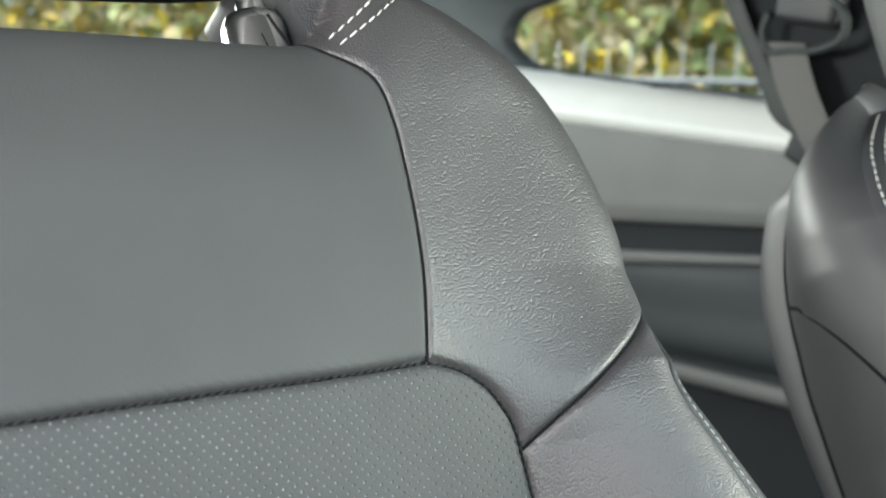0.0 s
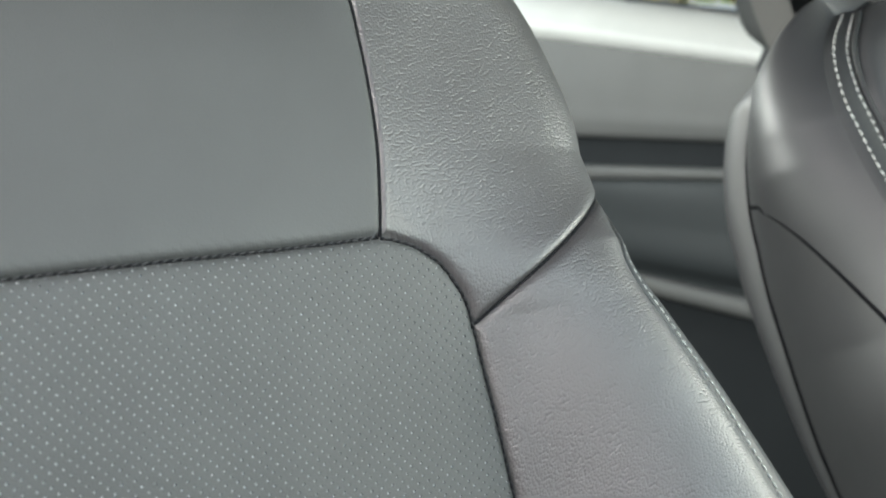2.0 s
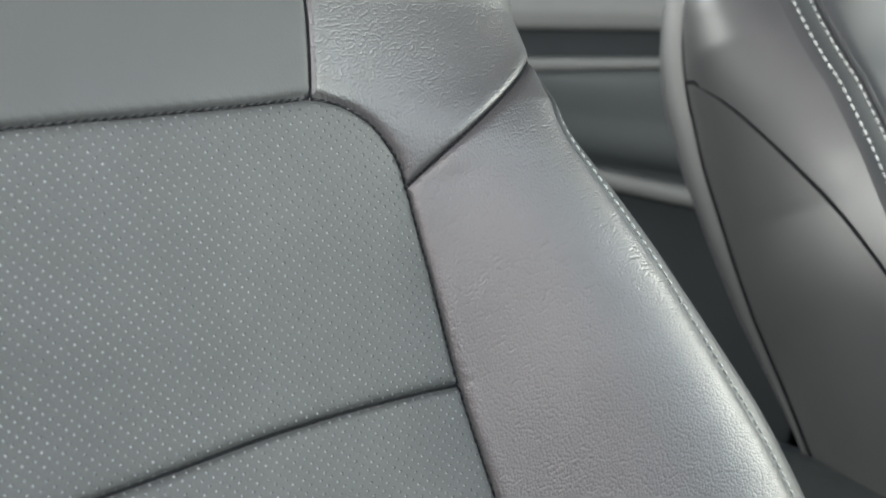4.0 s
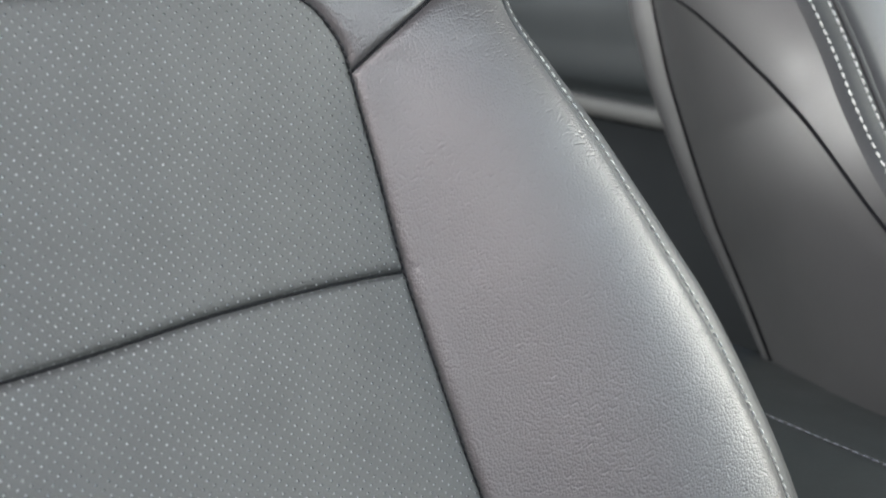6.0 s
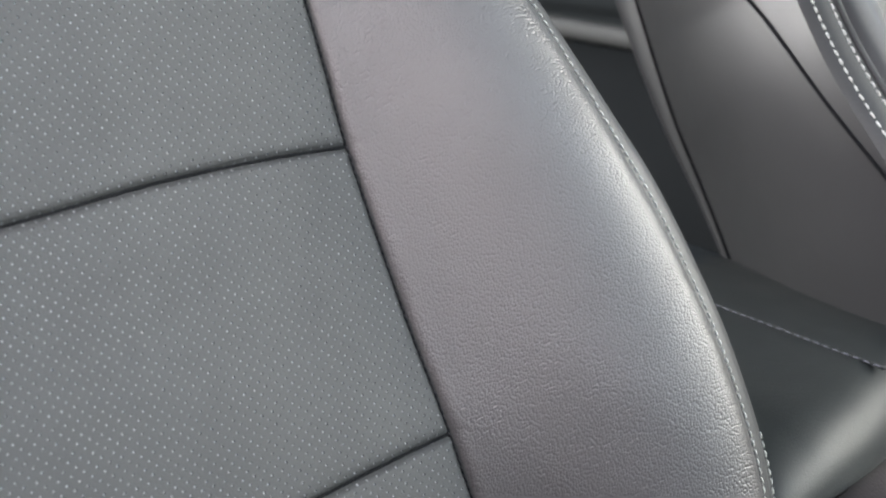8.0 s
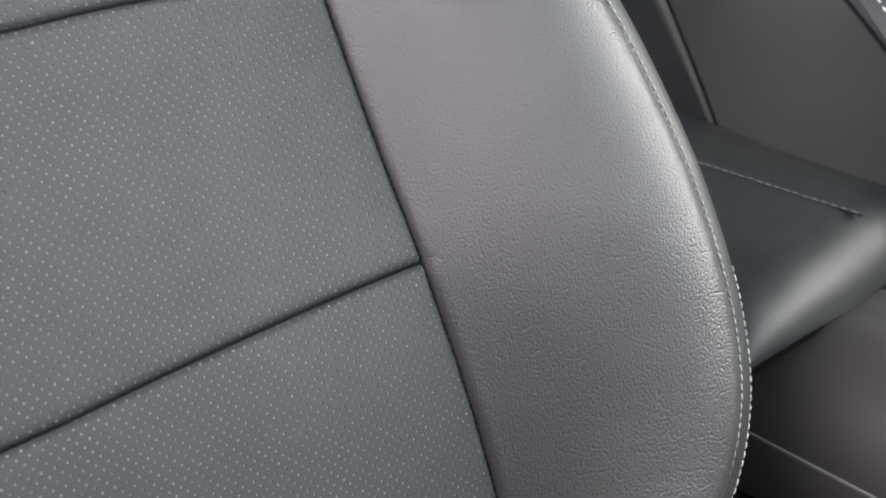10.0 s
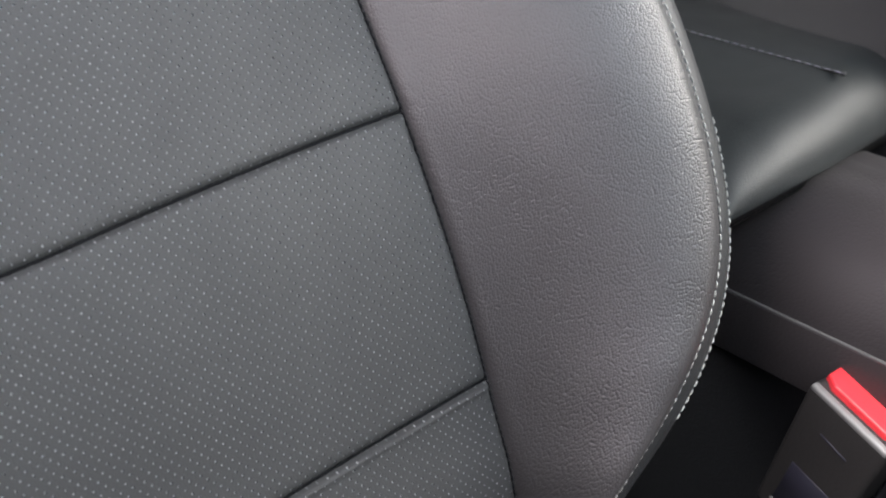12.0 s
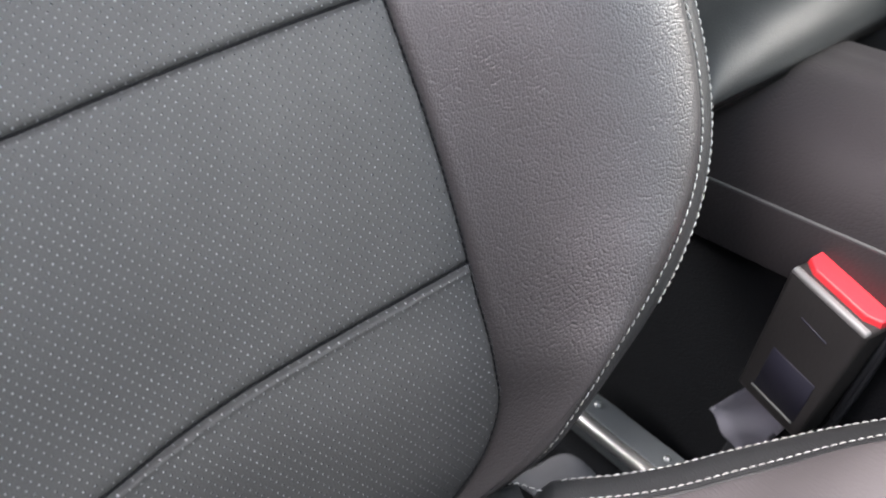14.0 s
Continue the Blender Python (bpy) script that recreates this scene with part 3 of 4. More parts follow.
        for q in np.linspace(0, 1, 8):
            off = rear - 0.060 * (1 - np.cos(q * np.pi / 2)) if fine else rear - 0.11 * (1 - np.cos(q * np.pi / 2)) ** 2 + 0.002 * np.sin(q * np.pi)
            rowsp.append(uvn(pu + ou * off, pv + ov * off * 0.7, deep - 0.0005 - (0.026 if fine else 0.012 + 0.034 * np.clip(pv / 0.28, 0, 1)) * np.sin(q * np.pi / 2), mirror))
        vf = sheet(np.stack(rowsp, 1))
        part("rear_rim", mesh_of("rear_rim", vf[0], vf[1][:, ::-1] if (side > 0) != mirror else vf[1], LEATHER_SIDE), back)
        cord = rowsp[0]
        vf = tube(cord, 0.0013 if fine else 0.0016)
        part("rear_piping", mesh_of("rear_piping", *vf, CARPET), back)
        # piping and its pale stitches, from the shoulder seam down
        keep = (pv < (0.279 if fine else 0.42)) & (pv > -0.25)
        cordp = uvn(pu[keep] + ou[keep] * 0.0012, pv[keep] + ov[keep] * 0.0012, pn[keep] + 0.0012, mirror)
        vf = tube(cordp, 0.0021)
        part("piping", mesh_of("piping", *vf, LEATHER_STRIP), back, "raised leather piping")
        if side > 0:
            out = np.tile(np.array([0, -1.0, 0]), (keep.sum(), 1))
            pale = stitch_mesh("stitch", 0.0034 if fine else 0.0045, 0.00040 if fine else 0.0006, THREAD)
            row = near_row[keep]
            sew(row, out, 0.0046 if fine else 0.0065, pale, back, skew=0.10)
            low = keep & (pv < (-0.03 if fine else 0.42)) & (pv > (-0.165 if fine else -0.3))
            out2 = uvn(ou[low] + UC, ov[low], np.full(low.sum(), 0.6), mirror)
            row = far_row[low]
            sew(row, out2, 0.0046 if fine else 0.0065, pale, back, skew=0.06)
    # the rear shell
    uu, vv = np.meshgrid(np.linspace(-1, 1, 40), np.linspace(-0.25, 0.44, 40))
    half = (outline(vv) - UC) - 0.09
    deep = np.interp(vv, [-0.262, -0.1, 0.03, 0.106, 0.19, 0.25, 0.31, 0.36, 0.39, 0.48], [-0.07, -0.077, -0.097, -0.114, -0.130, -0.142, -0.144, -0.130, -0.105, -0.055]) - 0.024
    vf = sheet(uvn(UC + uu * half, vv, deep - 0.01 * (1 - uu**2), mirror))
    part("rear_shell", mesh_of("rear_shell", vf[0], vf[1][:, ::-1], SHELL_BLACK), back)
    # top of the back between front and rear
    top = g[-1]
    tn = gn[-1]
    rowsp = [uvn(top[:, 0], top[:, 1] + 0.004 * np.sin(q * np.pi), tn * (1 - q) + (-0.115 if fine else -0.06) * q, mirror) for q in np.linspace(0, 1, 8)]
    vf = sheet(np.stack(rowsp, 0))
    part("top_panel", mesh_of("top_panel", vf[0], vf[1][:, ::-1] if mirror else vf[1], LEATHER_STRIP), back)
    # pale double stitching along the shoulder's inner top and single stitching over its crest
    pale = stitch_mesh("stitch", 0.0044, 0.00052, THREAD)
    for knots in () if not fine else ([(0.277, 0.4315), (0.288, 0.4400), (0.304, 0.4540)], [(0.2795, 0.4265), (0.2925, 0.4355), (0.312, 0.4510)],
                  [(0.345, 0.4545), (0.362, 0.4440), (0.378, 0.4315), (0.391, 0.4150)]):
        c = chain(knots, 0.002)
        nn = base_height(c[:, 0], c[:, 1])
        row = uvn(c[:, 0], c[:, 1], nn + 0.0004, mirror)
        out = np.tile(uvn(UC + 0.3, 0.5, 1.0, mirror), (len(c), 1))
        sew(row, out, 0.0058, pale, back, skew=0.1)
    # a black cord in the bottom of each groove paints in its shade
    if fine:
        for line, deep, wide in [lines[0], lines[2], lines[4]] + lines[6:]:
            c = line[::3]
            c = c[(c[:, 0] > -0.02) & (c[:, 0] < EDGE(c[:, 1]) - 0.004)]
            nn = base_height(c[:, 0], c[:, 1]) - 0.72 * deep
            part("seam_shade", mesh_of("seam_shade", *tube(uvn(c[:, 0], c[:, 1], nn, mirror), 0.0008, 6), CARPET), back, "black cord that paints shade into the seam")
        tick = stitch_mesh("seam_stitch", 0.0030, 0.00042, THREAD_DARK)
        for line, deep, wide in (lines[0], lines[6]):
            c = line[::4]
            c = c[(c[:, 0] > 0.085) & (c[:, 1] > -0.255)]
            nn = base_height(c[:, 0], c[:, 1]) - 0.55 * deep
            sew(uvn(c[:, 0], c[:, 1], nn, mirror), np.tile(np.array([0, -1.0, 0]), (len(c), 1)), 0.0041, tick, back, "seam_stitch", skew=0.35)
    return back


def build_headrest(seat, place, mirror, back=0.060, up=0.572, across=0.0):
    bm = bmesh.new()
    bmesh.ops.create_cube(bm, size=1)
    bmesh.ops.subdivide_edges(bm, edges=bm.edges[:], cuts=7, use_grid_fill=True)
    for v in bm.verts:
        p = v.co * 2
        q = Vector((p.x * math.sqrt(max(0, 1 - p.y**4 * 0.12 - p.z**4 * 0.12)), p.y * math.sqrt(max(0, 1 - p.x**4 * 0.2 - p.z**4 * 0.2)), p.z * math.sqrt(max(0, 1 - p.x**4 * 0.12 - p.y**4 * 0.12))))
        v.co = Vector((q.x * 0.135, q.y * 0.052 + 0.012 * (1 - abs(p.x)), q.z * 0.085))
    head = part("headrest", from_bm("headrest", bm, LEATHER_SMOOTH), seat, "padded charcoal leather headrest on two posts", at=place @ pose(across, back, up))
    for x in (-0.080, 0.080):
        v, f = tube([(x, 0.0, -0.155), (x, 0.0, -0.11), (x, 0.0, -0.06)], 0.0075, 14)
        part("post", mesh_of("post", v, f, CHROME), head, "chrome headrest post")
        v, f = tube([(x, 0.0, -0.165), (x, 0.0, -0.162), (x, 0.0, -0.118), (x, 0.0, -0.112), (x, 0.0, -0.111)], [0.0165, 0.0168, 0.0162, 0.014, 0.008], 24)
        part("post_sleeve", mesh_of("post_sleeve", v, f, CHROME), head, "polished sleeve of the headrest post")
        side = 1 if x > 0 else -1
        part("bracket", block("bracket", (0.038, 0.012, 0.052), SATIN, 0.0025), head, "satin metal headrest bracket", at=pose(x + side * 0.034, 0.004, -0.140))
        part("bracket_end", block("bracket_end", (0.004, 0.020, 0.056), BLACK, 0.001, 1), head, at=pose(x + side * 0.055, 0.004, -0.140))
    return head


def build_cushion(seat, mirror, fine):
    """The seat base: a padded top whose rear corners curve in, a piped edge, and its skirts."""
    back_line = spline([0.275, 0.262, 0.236, 0.205, 0.174, 0.132, 0.07, -0.1, -0.36][::-1], [0.09, 0.15, 0.212, 0.265, 0.304, 0.327, 0.334, 0.334, 0.31][::-1])
    rim_z = spline([-0.36, -0.1, 0.07, 0.132, 0.155, 0.174, 0.19, 0.205, 0.22, 0.236, 0.262, 0.275], [0.525, 0.548, 0.549, 0.539, 0.523, 0.508, 0.498, 0.4895, 0.485, 0.485, 0.481, 0.476])
    step = 0.003 if fine else 0.012
    rows, cols = int(0.63 / step), int(0.68 / step)
    s, y = np.meshgrid(np.linspace(-1, 1, cols), np.linspace(-0.36, 0.272, rows))
    x = s * back_line(y)
    a = np.abs(x)
    pan = 0.452 + 0.022 * np.clip((-y - 0.1) / 0.26, 0, 1) - 0.03 * np.clip((y - 0.15) / 0.12, 0, 1)
    q = np.clip((a - 0.185) / np.maximum(back_line(y) - 0.185, 0.03), 0, 1)
    z = pan + (rim_z(y) - pan) * np.sin(np.pi / 2 * q) - roll_off(back_line(y) - a, 0.006) * 0.5
    z = np.where(back_line(y) < 0.2, pan + (rim_z(y) - pan) * np.clip(a / 0.16, 0, 1) ** 2, z)
    line = np.abs(a - 0.19)
    z = z - 0.004 * np.exp(-((line / 0.005) ** 1.3)) - 0.02 * np.clip((-y - 0.30) / 0.06, 0, 1) ** 2
    sign = -1 if mirror else 1
    grid = np.stack([x * sign, y, z], -1)
    v, f = sheet(grid)
    cx = np.abs(v[f].mean(1)[:, 0])
    if mirror:
        f = f[:, ::-1]
    core = part("cushion", block("cushion", (0.56, 0.5, 0.12), SHELL_BLACK, 0.02), seat, "padded seat base in charcoal leather", at=pose(0, -0.07, 0.385))
    lift = pose(0, 0.07, -0.385)
    for name, pick, mat in (("cushion_insert", cx < 0.19, LEATHER_SMOOTH), ("cushion_bolster", (cx >= 0.19) & (v[f].mean(1)[:, 0] > 0), LEATHER_LIT), ("cushion_bolster", (cx >= 0.19) & (v[f].mean(1)[:, 0] <= 0), LEATHER_LIT)):
        ff = f[pick]
        used, inv = np.unique(ff.ravel(), return_inverse=True)
        part(name, mesh_of(name, v[used], inv.reshape(-1, 4), mat), core, at=lift)
    for side in (1, -1):
        col = -1 if side > 0 else 0
        e = grid[:, col]
        t = np.gradient(e[:, :2], axis=0)
        t /= np.linalg.norm(t, axis=1)[:, None]
        o = np.stack([t[:, 1], -t[:, 0], np.zeros(len(t))], 1) * (side * sign)
        prof = [(0.0, 0.0), (0.004, 0.0010), (0.014, 0.0022), (0.022, 0.0016), (0.027, -0.001), (0.0295, -0.006), (0.0305, -0.016)]
        strip = np.stack([e + o * p + np.array([0, 0, d]) for p, d in prof], 1)
        vf = sheet(strip)
        part("edge_strip", mesh_of("edge_strip", vf[0], vf[1], LEATHER_STRIP), core, "narrow smooth strip along the seat base", at=lift)
        skirt = np.stack([e + o * (0.0305 + 0.006 * math.sin(k * 3.1)) + np.array([0, 0, -0.018 - 0.15 * k]) for k in np.linspace(0, 1, 7)], 1)
        vf = sheet(skirt)
        part("side_panel", mesh_of("side_panel", vf[0], vf[1], LEATHER_STRIP), core, at=lift)
        vf = tube((e + o * 0.001 + np.array([0, 0, 0.0004]))[:: max(1, int(0.003 / step))], 0.0022)
        part("piping", mesh_of("piping", *vf, LEATHER_STRIP), core, at=lift)
        if side * sign > 0 and fine:
            pale = stitch_mesh("stitch", 0.0035, 0.00040, THREAD)
            keep = (e[:, 1] > -0.06) & (e[:, 1] < 0.264)
            sh = np.array([0, 0.07, -0.385])
            for off, dz, nz in ((0.0064, 0.0012, 1.0), (0.0240, 0.0008, 1.0)):
                row = (e + o * off + np.array([0, 0, dz]))[keep] + sh
                sew(row[::2], (np.array([0, 0, nz]) + o * (1.2 - nz))[keep][::2], 0.0047, pale, core, skew=0.08)
    return core


RECLINE = 22.0
driver = thing("front_seat", pose(UC, 0.10, 0.30), "charcoal leather front seat with a perforated back insert and pale stitching", "car seat", "front seats")
BACK_AT = pose(0, 0.237, 0.433, -RECLINE)
build_backrest(driver, BACK_AT, False, 0.00125, True)
build_headrest(driver, BACK_AT, False)
seat_base = build_cushion(driver, False, True)
seat_base.matrix_basis = pose(0, -0.17, 0.085)

FAR_X = 0.968
other = thing("front_seat", pose(FAR_X, 0.145, 0.30), "charcoal leather front seat across the centre console, seen from its side", "car seat", "front seats")
far_back = build_backrest(other, BACK_AT, True, 0.003, False, 0.05, EDGE_PLAIN)
build_headrest(other, BACK_AT, True, 0.075, 0.530, 0.042)
far_base = build_cushion(other, True, False)
far_base.matrix_basis = pose(0, -0.17, 0.085)


# ---- centre console with its armrest ----
def loft(profile, ys, shrink=None):
    """A profile in x and z drawn along y; shrink scales it at each y about its middle bottom."""
    p = np.array(profile, float)
    mid = np.array([p[:, 0].mean(), p[:, 1].min()])
    rows = []
    for i, y in enumerate(ys):
        k = shrink[i] if shrink is not None else (1, 1)
        q = mid + (p - mid) * np.array(k)
        rows.append(np.stack([q[:, 0], np.full(len(q), y), q[:, 1]], 1))
    v, f = sheet(np.stack(rows, 0))
    f = [tuple(a) for a in f] + [tuple(range(len(p)))[::-1], tuple((len(ys) - 1) * len(p) + j for j in range(len(p)))]
    return v, f


MID = 0.612
CONSOLE = leather("console_leather", (0.031, 0.028, 0.029), 0.46, 700.0, 0.00010, 0.4)
CLOTH = plastic("dark_grey_cloth", (0.085, 0.085, 0.092), 0.85, 1500, 0.0004)
console = thing("centre_console", pose(MID, 0.2, 0.25), "dark leather-trimmed centre console with a stitched ledge", "console")
half = chain([(-0.077, 0.33), (-0.077, 0.356), (-0.073, 0.378), (-0.060, 0.402), (-0.034, 0.418), (0.0, 0.422)], 0.005)
upper = np.concatenate([half, half[::-1][1:] * np.array([-1, 1])])
ys = np.linspace(-0.75, 0.45, 60)
v, f = loft(upper, ys)
top = part("upper_trim", mesh_of("upper_trim", v, f, CONSOLE), console, "domed upper console in smooth charcoal leather")
part("side_wall", block("side_wall", (0.004, 1.2, 0.036), CONSOLE, 0.001, 2), console, "dark trim band under the ledge", at=pose(-0.0765, -0.15, 0.3435))
part("side_wall", block("side_wall", (0.004, 1.2, 0.036), CONSOLE, 0.001, 2), console, at=pose(0.0765, -0.15, 0.3435))
part("base", block("base", (0.120, 1.2, 0.31), CARPET, 0.006), console, "black carpeted tunnel side", at=pose(0, -0.15, 0.172))
v, f = tube([(-0.0775, -0.74, 0.3615), (-0.0775, 0.0, 0.3615), (-0.0775, 0.44, 0.3615)], 0.0011, 6)
part("ledge_piping", mesh_of("ledge_piping", v, f, PANEL), console, "thin grey line along the ledge")

ARM_AT = pose(0.600 - MID, 0.256 - 0.2, 0.675 - 0.25)
prof = chain([(-0.100, -0.010), (-0.104, 0.002), (-0.097, 0.015), (-0.060, 0.030), (-0.01, 0.0365), (0.03, 0.040), (0.08, 0.040), (0.120, 0.036), (0.140, 0.026), (0.146, 0.012), (0.138, 0.0)], 0.003)
ys = np.concatenate([0.04 - 0.04 * np.cos(np.linspace(0, np.pi / 2, 16)), np.linspace(0.046, 0.36, 60)])
a = np.clip(ys / 0.040, 0, 1)
tall = 0.25 + 0.75 * np.sqrt(1 - (1 - a) ** 2)
v, f = loft(prof, ys, [(1.0, k) for k in tall])
v[:, 1] += 0.13 * (v[:, 0] + 0.03 + np.sqrt((v[:, 0] + 0.03) ** 2 + 0.06 ** 2))
pad = part("armrest", mesh_of("armrest", v, f, LEATHER_BLACK), console, "padded black leather armrest lid with a stitched top", at=ARM_AT)
pale = stitch_mesh("stitch", 0.0042, 0.0005, TAG)
line = np.stack([np.full(60, 0.026), np.linspace(0.038, 0.35, 60), np.full(60, 0.0404)], 1)
v, f = tube(line + np.array([0.0028, 0, -0.0006]), 0.0014, 8)
part("seam_ridge", mesh_of("seam_ridge", v, f, LEATHER_BLACK), pad)
sew(line, np.tile(np.array([0.2, 0, 1.0]), (60, 1)), 0.0068, pale, pad, skew=0.1)
part("lid_base", block("lid_base", (0.215, 0.26, 0.012), BLACK, 0.003), pad, "black base of the armrest lid", at=pose(0.020, 0.265, -0.003))

# ---- seat-belt buckle between seat and console ----
buckle = thing("belt_buckle", pose(0.5275, 0.199, 0.547, 20, 0, 0) , "black seat-belt buckle with a red release button", "seat belt buckle")
bm = bmesh.new()
bmesh.ops.create_cube(bm, size=1)
for v in bm.verts:
    t = 1.0 if v.co.z > 0 else 0.86
    v.co = Vector((v.co.x * 0.027 * (1.0 if v.co.z > 0 else 0.8), v.co.y * 0.052 * t, v.co.z * 0.084 - (0.004 if v.co.z < 0 else 0)))
bmesh.ops.bevel(bm, geom=bm.edges[:], offset=0.0035, segments=3, profile=0.6, affect="EDGES")
case = part("case", from_bm("case", bm, BUCKLE), buckle, "scuffed dark grey buckle case")
part("rim", block("rim", (0.0046, 0.050, 0.0040), RIM, 0.0014, 3), buckle, "worn light rim of the buckle", at=pose(-0.0112, 0, 0.0408))
bm = bmesh.new()
loop = [(-0.0085, -0.0175), (-0.0040, -0.0250), (0.0080, -0.0255), (0.0090, -0.0240), (0.0090, 0.0240), (0.0080, 0.0255), (-0.0040, 0.0250), (-0.0085, 0.0175)]
low = [bm.verts.new((x, y, 0.036)) for x, y in loop]
high = [bm.verts.new((x * 0.94, y * 0.97, 0.0470 - 0.0012 * (x < 0))) for x, y in loop]
bm.faces.new(high)
bm.faces.new(low[::-1])
for i in range(8):
    bm.faces.new((low[i], low[(i + 1) % 8], high[(i + 1) % 8], high[i]))
bmesh.ops.bevel(bm, geom=[e for e in bm.edges if all(x.co.z > 0.044 for x in e.verts)], offset=0.0009, segments=2, profile=0.5, affect="EDGES")
part("release_button", from_bm("release_button", bm, RED, False), buckle, "bright red plastic release button", at=pose(0.0015, 0, 0))
part("label_plate", block("label_plate", (0.0008, 0.030, 0.030), LABEL_BLACK, 0.0003, 1), buckle, "plain black sticker on the buckle's flat", at=pose(-0.0118, -0.002, -0.021, 0, -2.6, 0))
part("side_rib", block("side_rib", (0.0045, 0.004, 0.070), BLACK, 0.0016, 2), buckle, at=pose(0.009, -0.0265, 0.002))
part("lower_lip", block("lower_lip", (0.0012, 0.030, 0.0016), PANEL, 0.0004, 1), buckle, at=pose(-0.0116, -0.001, -0.0375, 0, -2.6, 0))
part("stalk", block("stalk", (0.006, 0.030, 0.10), BLACK, 0.0025, 2), buckle, at=pose(0.004, 0, -0.085))
part("press_mark", block("press_mark", (0.0010, 0.018, 0.0012), LABEL_BLACK, 0.0003, 1), buckle, at=pose(-0.0129, -0.001, 0.0210, 4, -2.6, 0))
bm = bmesh.new()
bmesh.ops.create_grid(bm, x_segments=10, y_segments=14, size=1)
for v in bm.verts:
    y, z = v.co.x * 0.016 * (1 - 0.12 * v.co.y), v.co.y * 0.024
    v.co = Vector((0.0016 * math.sin(y * 260 + z * 90) - 0.0010 * math.cos(z * 200), y, z))
bmesh.ops.solidify(bm, geom=bm.faces[:], thickness=0.0012)
part("fabric_tag", from_bm("fabric_tag", bm, TAG), buckle, "creased grey fabric tag hanging under the buckle", at=pose(-0.006, 0.006, -0.062, 16, 4, 0))
v, f = tube(chain([(0.010, -0.0275, 0.040), (0.0105, -0.0285, 0.0), (0.010, -0.027, -0.04), (0.006, -0.020, -0.085)], 0.006), 0.0022, 8)
part("cable", mesh_of("cable", v, f, BLACK), buckle, "black cable along the buckle")

# ---- hinge bar and loose cloth in the gap beside the seat base ----
bar = thing("hinge_bar", pose(0.5, 0.30, 0.43), "bare metal recliner bar beside the seat base", "metal bar")
part("bar", block("bar", (0.022, 0.17, 0.022), BAR_GREY, 0.003), bar, "dull dark metal strip", at=pose(0.006, 0, 0.004, 5, 0, 0))
v, f = tube(chain([(-0.0075, -0.085, 0.004), (-0.0075, 0.0, 0.0115), (-0.0075, 0.076, 0.018)], 0.01), 0.0048, 12)
part("bright_edge", mesh_of("bright_edge", v, f, SATIN), bar, "bright rolled edge of the bar")
for y in (-0.03, 0.03):
    v, f = tube([(0.007, y, 0.0125 + y * 0.087), (0.007, y, 0.0165 + y * 0.087)], [0.0028, 0.0022], 10)
    part("rivet", mesh_of("rivet", v, f, STEEL), bar)
part("bracket", block("bracket", (0.016, 0.05, 0.05), SHELL_BLACK, 0.004), bar, at=pose(0.004, 0.09, 0.01))
part("foot", block("foot", (0.03, 0.12, 0.15), CARPET, 0.006), bar, at=pose(0.0, 0.02, -0.085))
cloth = thing("cloth_flap", pose(0.462, 0.315, 0.405), "folded grey cloth flap at the foot of the seat back", "cloth")
gx, gy = np.meshgrid(np.linspace(-0.02, 0.02, 18), np.linspace(-0.03, 0.03, 22))
gz = 0.010 * np.sin(gx * 140) * np.cos(gy * 60) + 0.012 * (1 - (gy / 0.03) ** 2)
v, f = sheet(np.stack([gx, gy, gz + 0.004], -1))
part("cloth", mesh_of("cloth", v, f, CLOTH), cloth)

# ---- the car around ----
def wall(name, size, at, mat, label, category="wall", bevel=0.01):
    ob = new(name, block(name, size, mat, bevel))
    ob.matrix_basis = at
    return tagged(ob, label, category, kind="structure")


wall("floor", (1.85, 3.1, 0.06), pose(0.6, 0.75, 0.22), CARPET, "black carpet on the floor of the car", "floor")
wall("ceiling", (1.75, 1.90, 0.03), pose(0.6, 0.955, 1.445), LINING, "dark fabric headlining of the car", "ceiling")
wall("wall_dash", (1.75, 0.56, 0.86), pose(0.6, -0.66, 0.63), SHELL_BLACK, "dark dashboard bulkhead", bevel=0.06)
wall("wall_rear", (1.85, 0.08, 0.95), pose(0.6, 2.22, 0.68), SHELL_BLACK, "dark trim behind the rear seats")
wall("wall_near", (0.08, 1.7, 0.9), pose(-0.33, 1.35, 0.68), SHELL_BLACK, "dark trim behind the near door")
wall("wall_near_pillar", (0.08, 0.16, 0.5), pose(-0.31, 0.98, 1.2, 8), PANEL, "grey pillar beside the near door", "pillar")
wall("wall_far_door", (0.08, 2.30, 0.81), pose(1.40, 0.30, 0.63), PANEL_LOW, "dark door trim across the car")
# added out of view across the open doorway, keeps side light off low surfaces
wall("wall_near_blocker", (0.08, 1.42, 0.865), pose(-0.35, -0.18, 0.6525), SHELL_BLACK, "unseen dark wall added to shade the lower seat")
wall("rear_shelf", (1.4, 0.45, 0.03), pose(0.55, 1.98, 1.02), SHELL_BLACK, "dark parcel shelf under the rear window", "shelf")

# quarter panel: an outer plate with the window's opening cut through it
side = tagged(new("wall_far"), "grey quarter trim with a window, rail and dark armrest strip", "wall panel", kind="structure")
side.matrix_basis = pose(1.24, 1.4, 0.3)
hole = chain([(1.168, 1.146), (1.40, 1.172), (1.60, 1.193), (1.70, 1.206), (1.775, 1.232), (1.812, 1.272), (1.790, 1.296), (1.70, 1.318), (1.55, 1.352),
              (1.40, 1.372), (1.325, 1.370), (1.285, 1.338), (1.232, 1.255), (1.175, 1.162), (1.168, 1.146)], 0.02)[:-1]
ctr = np.array([1.46, 1.25])


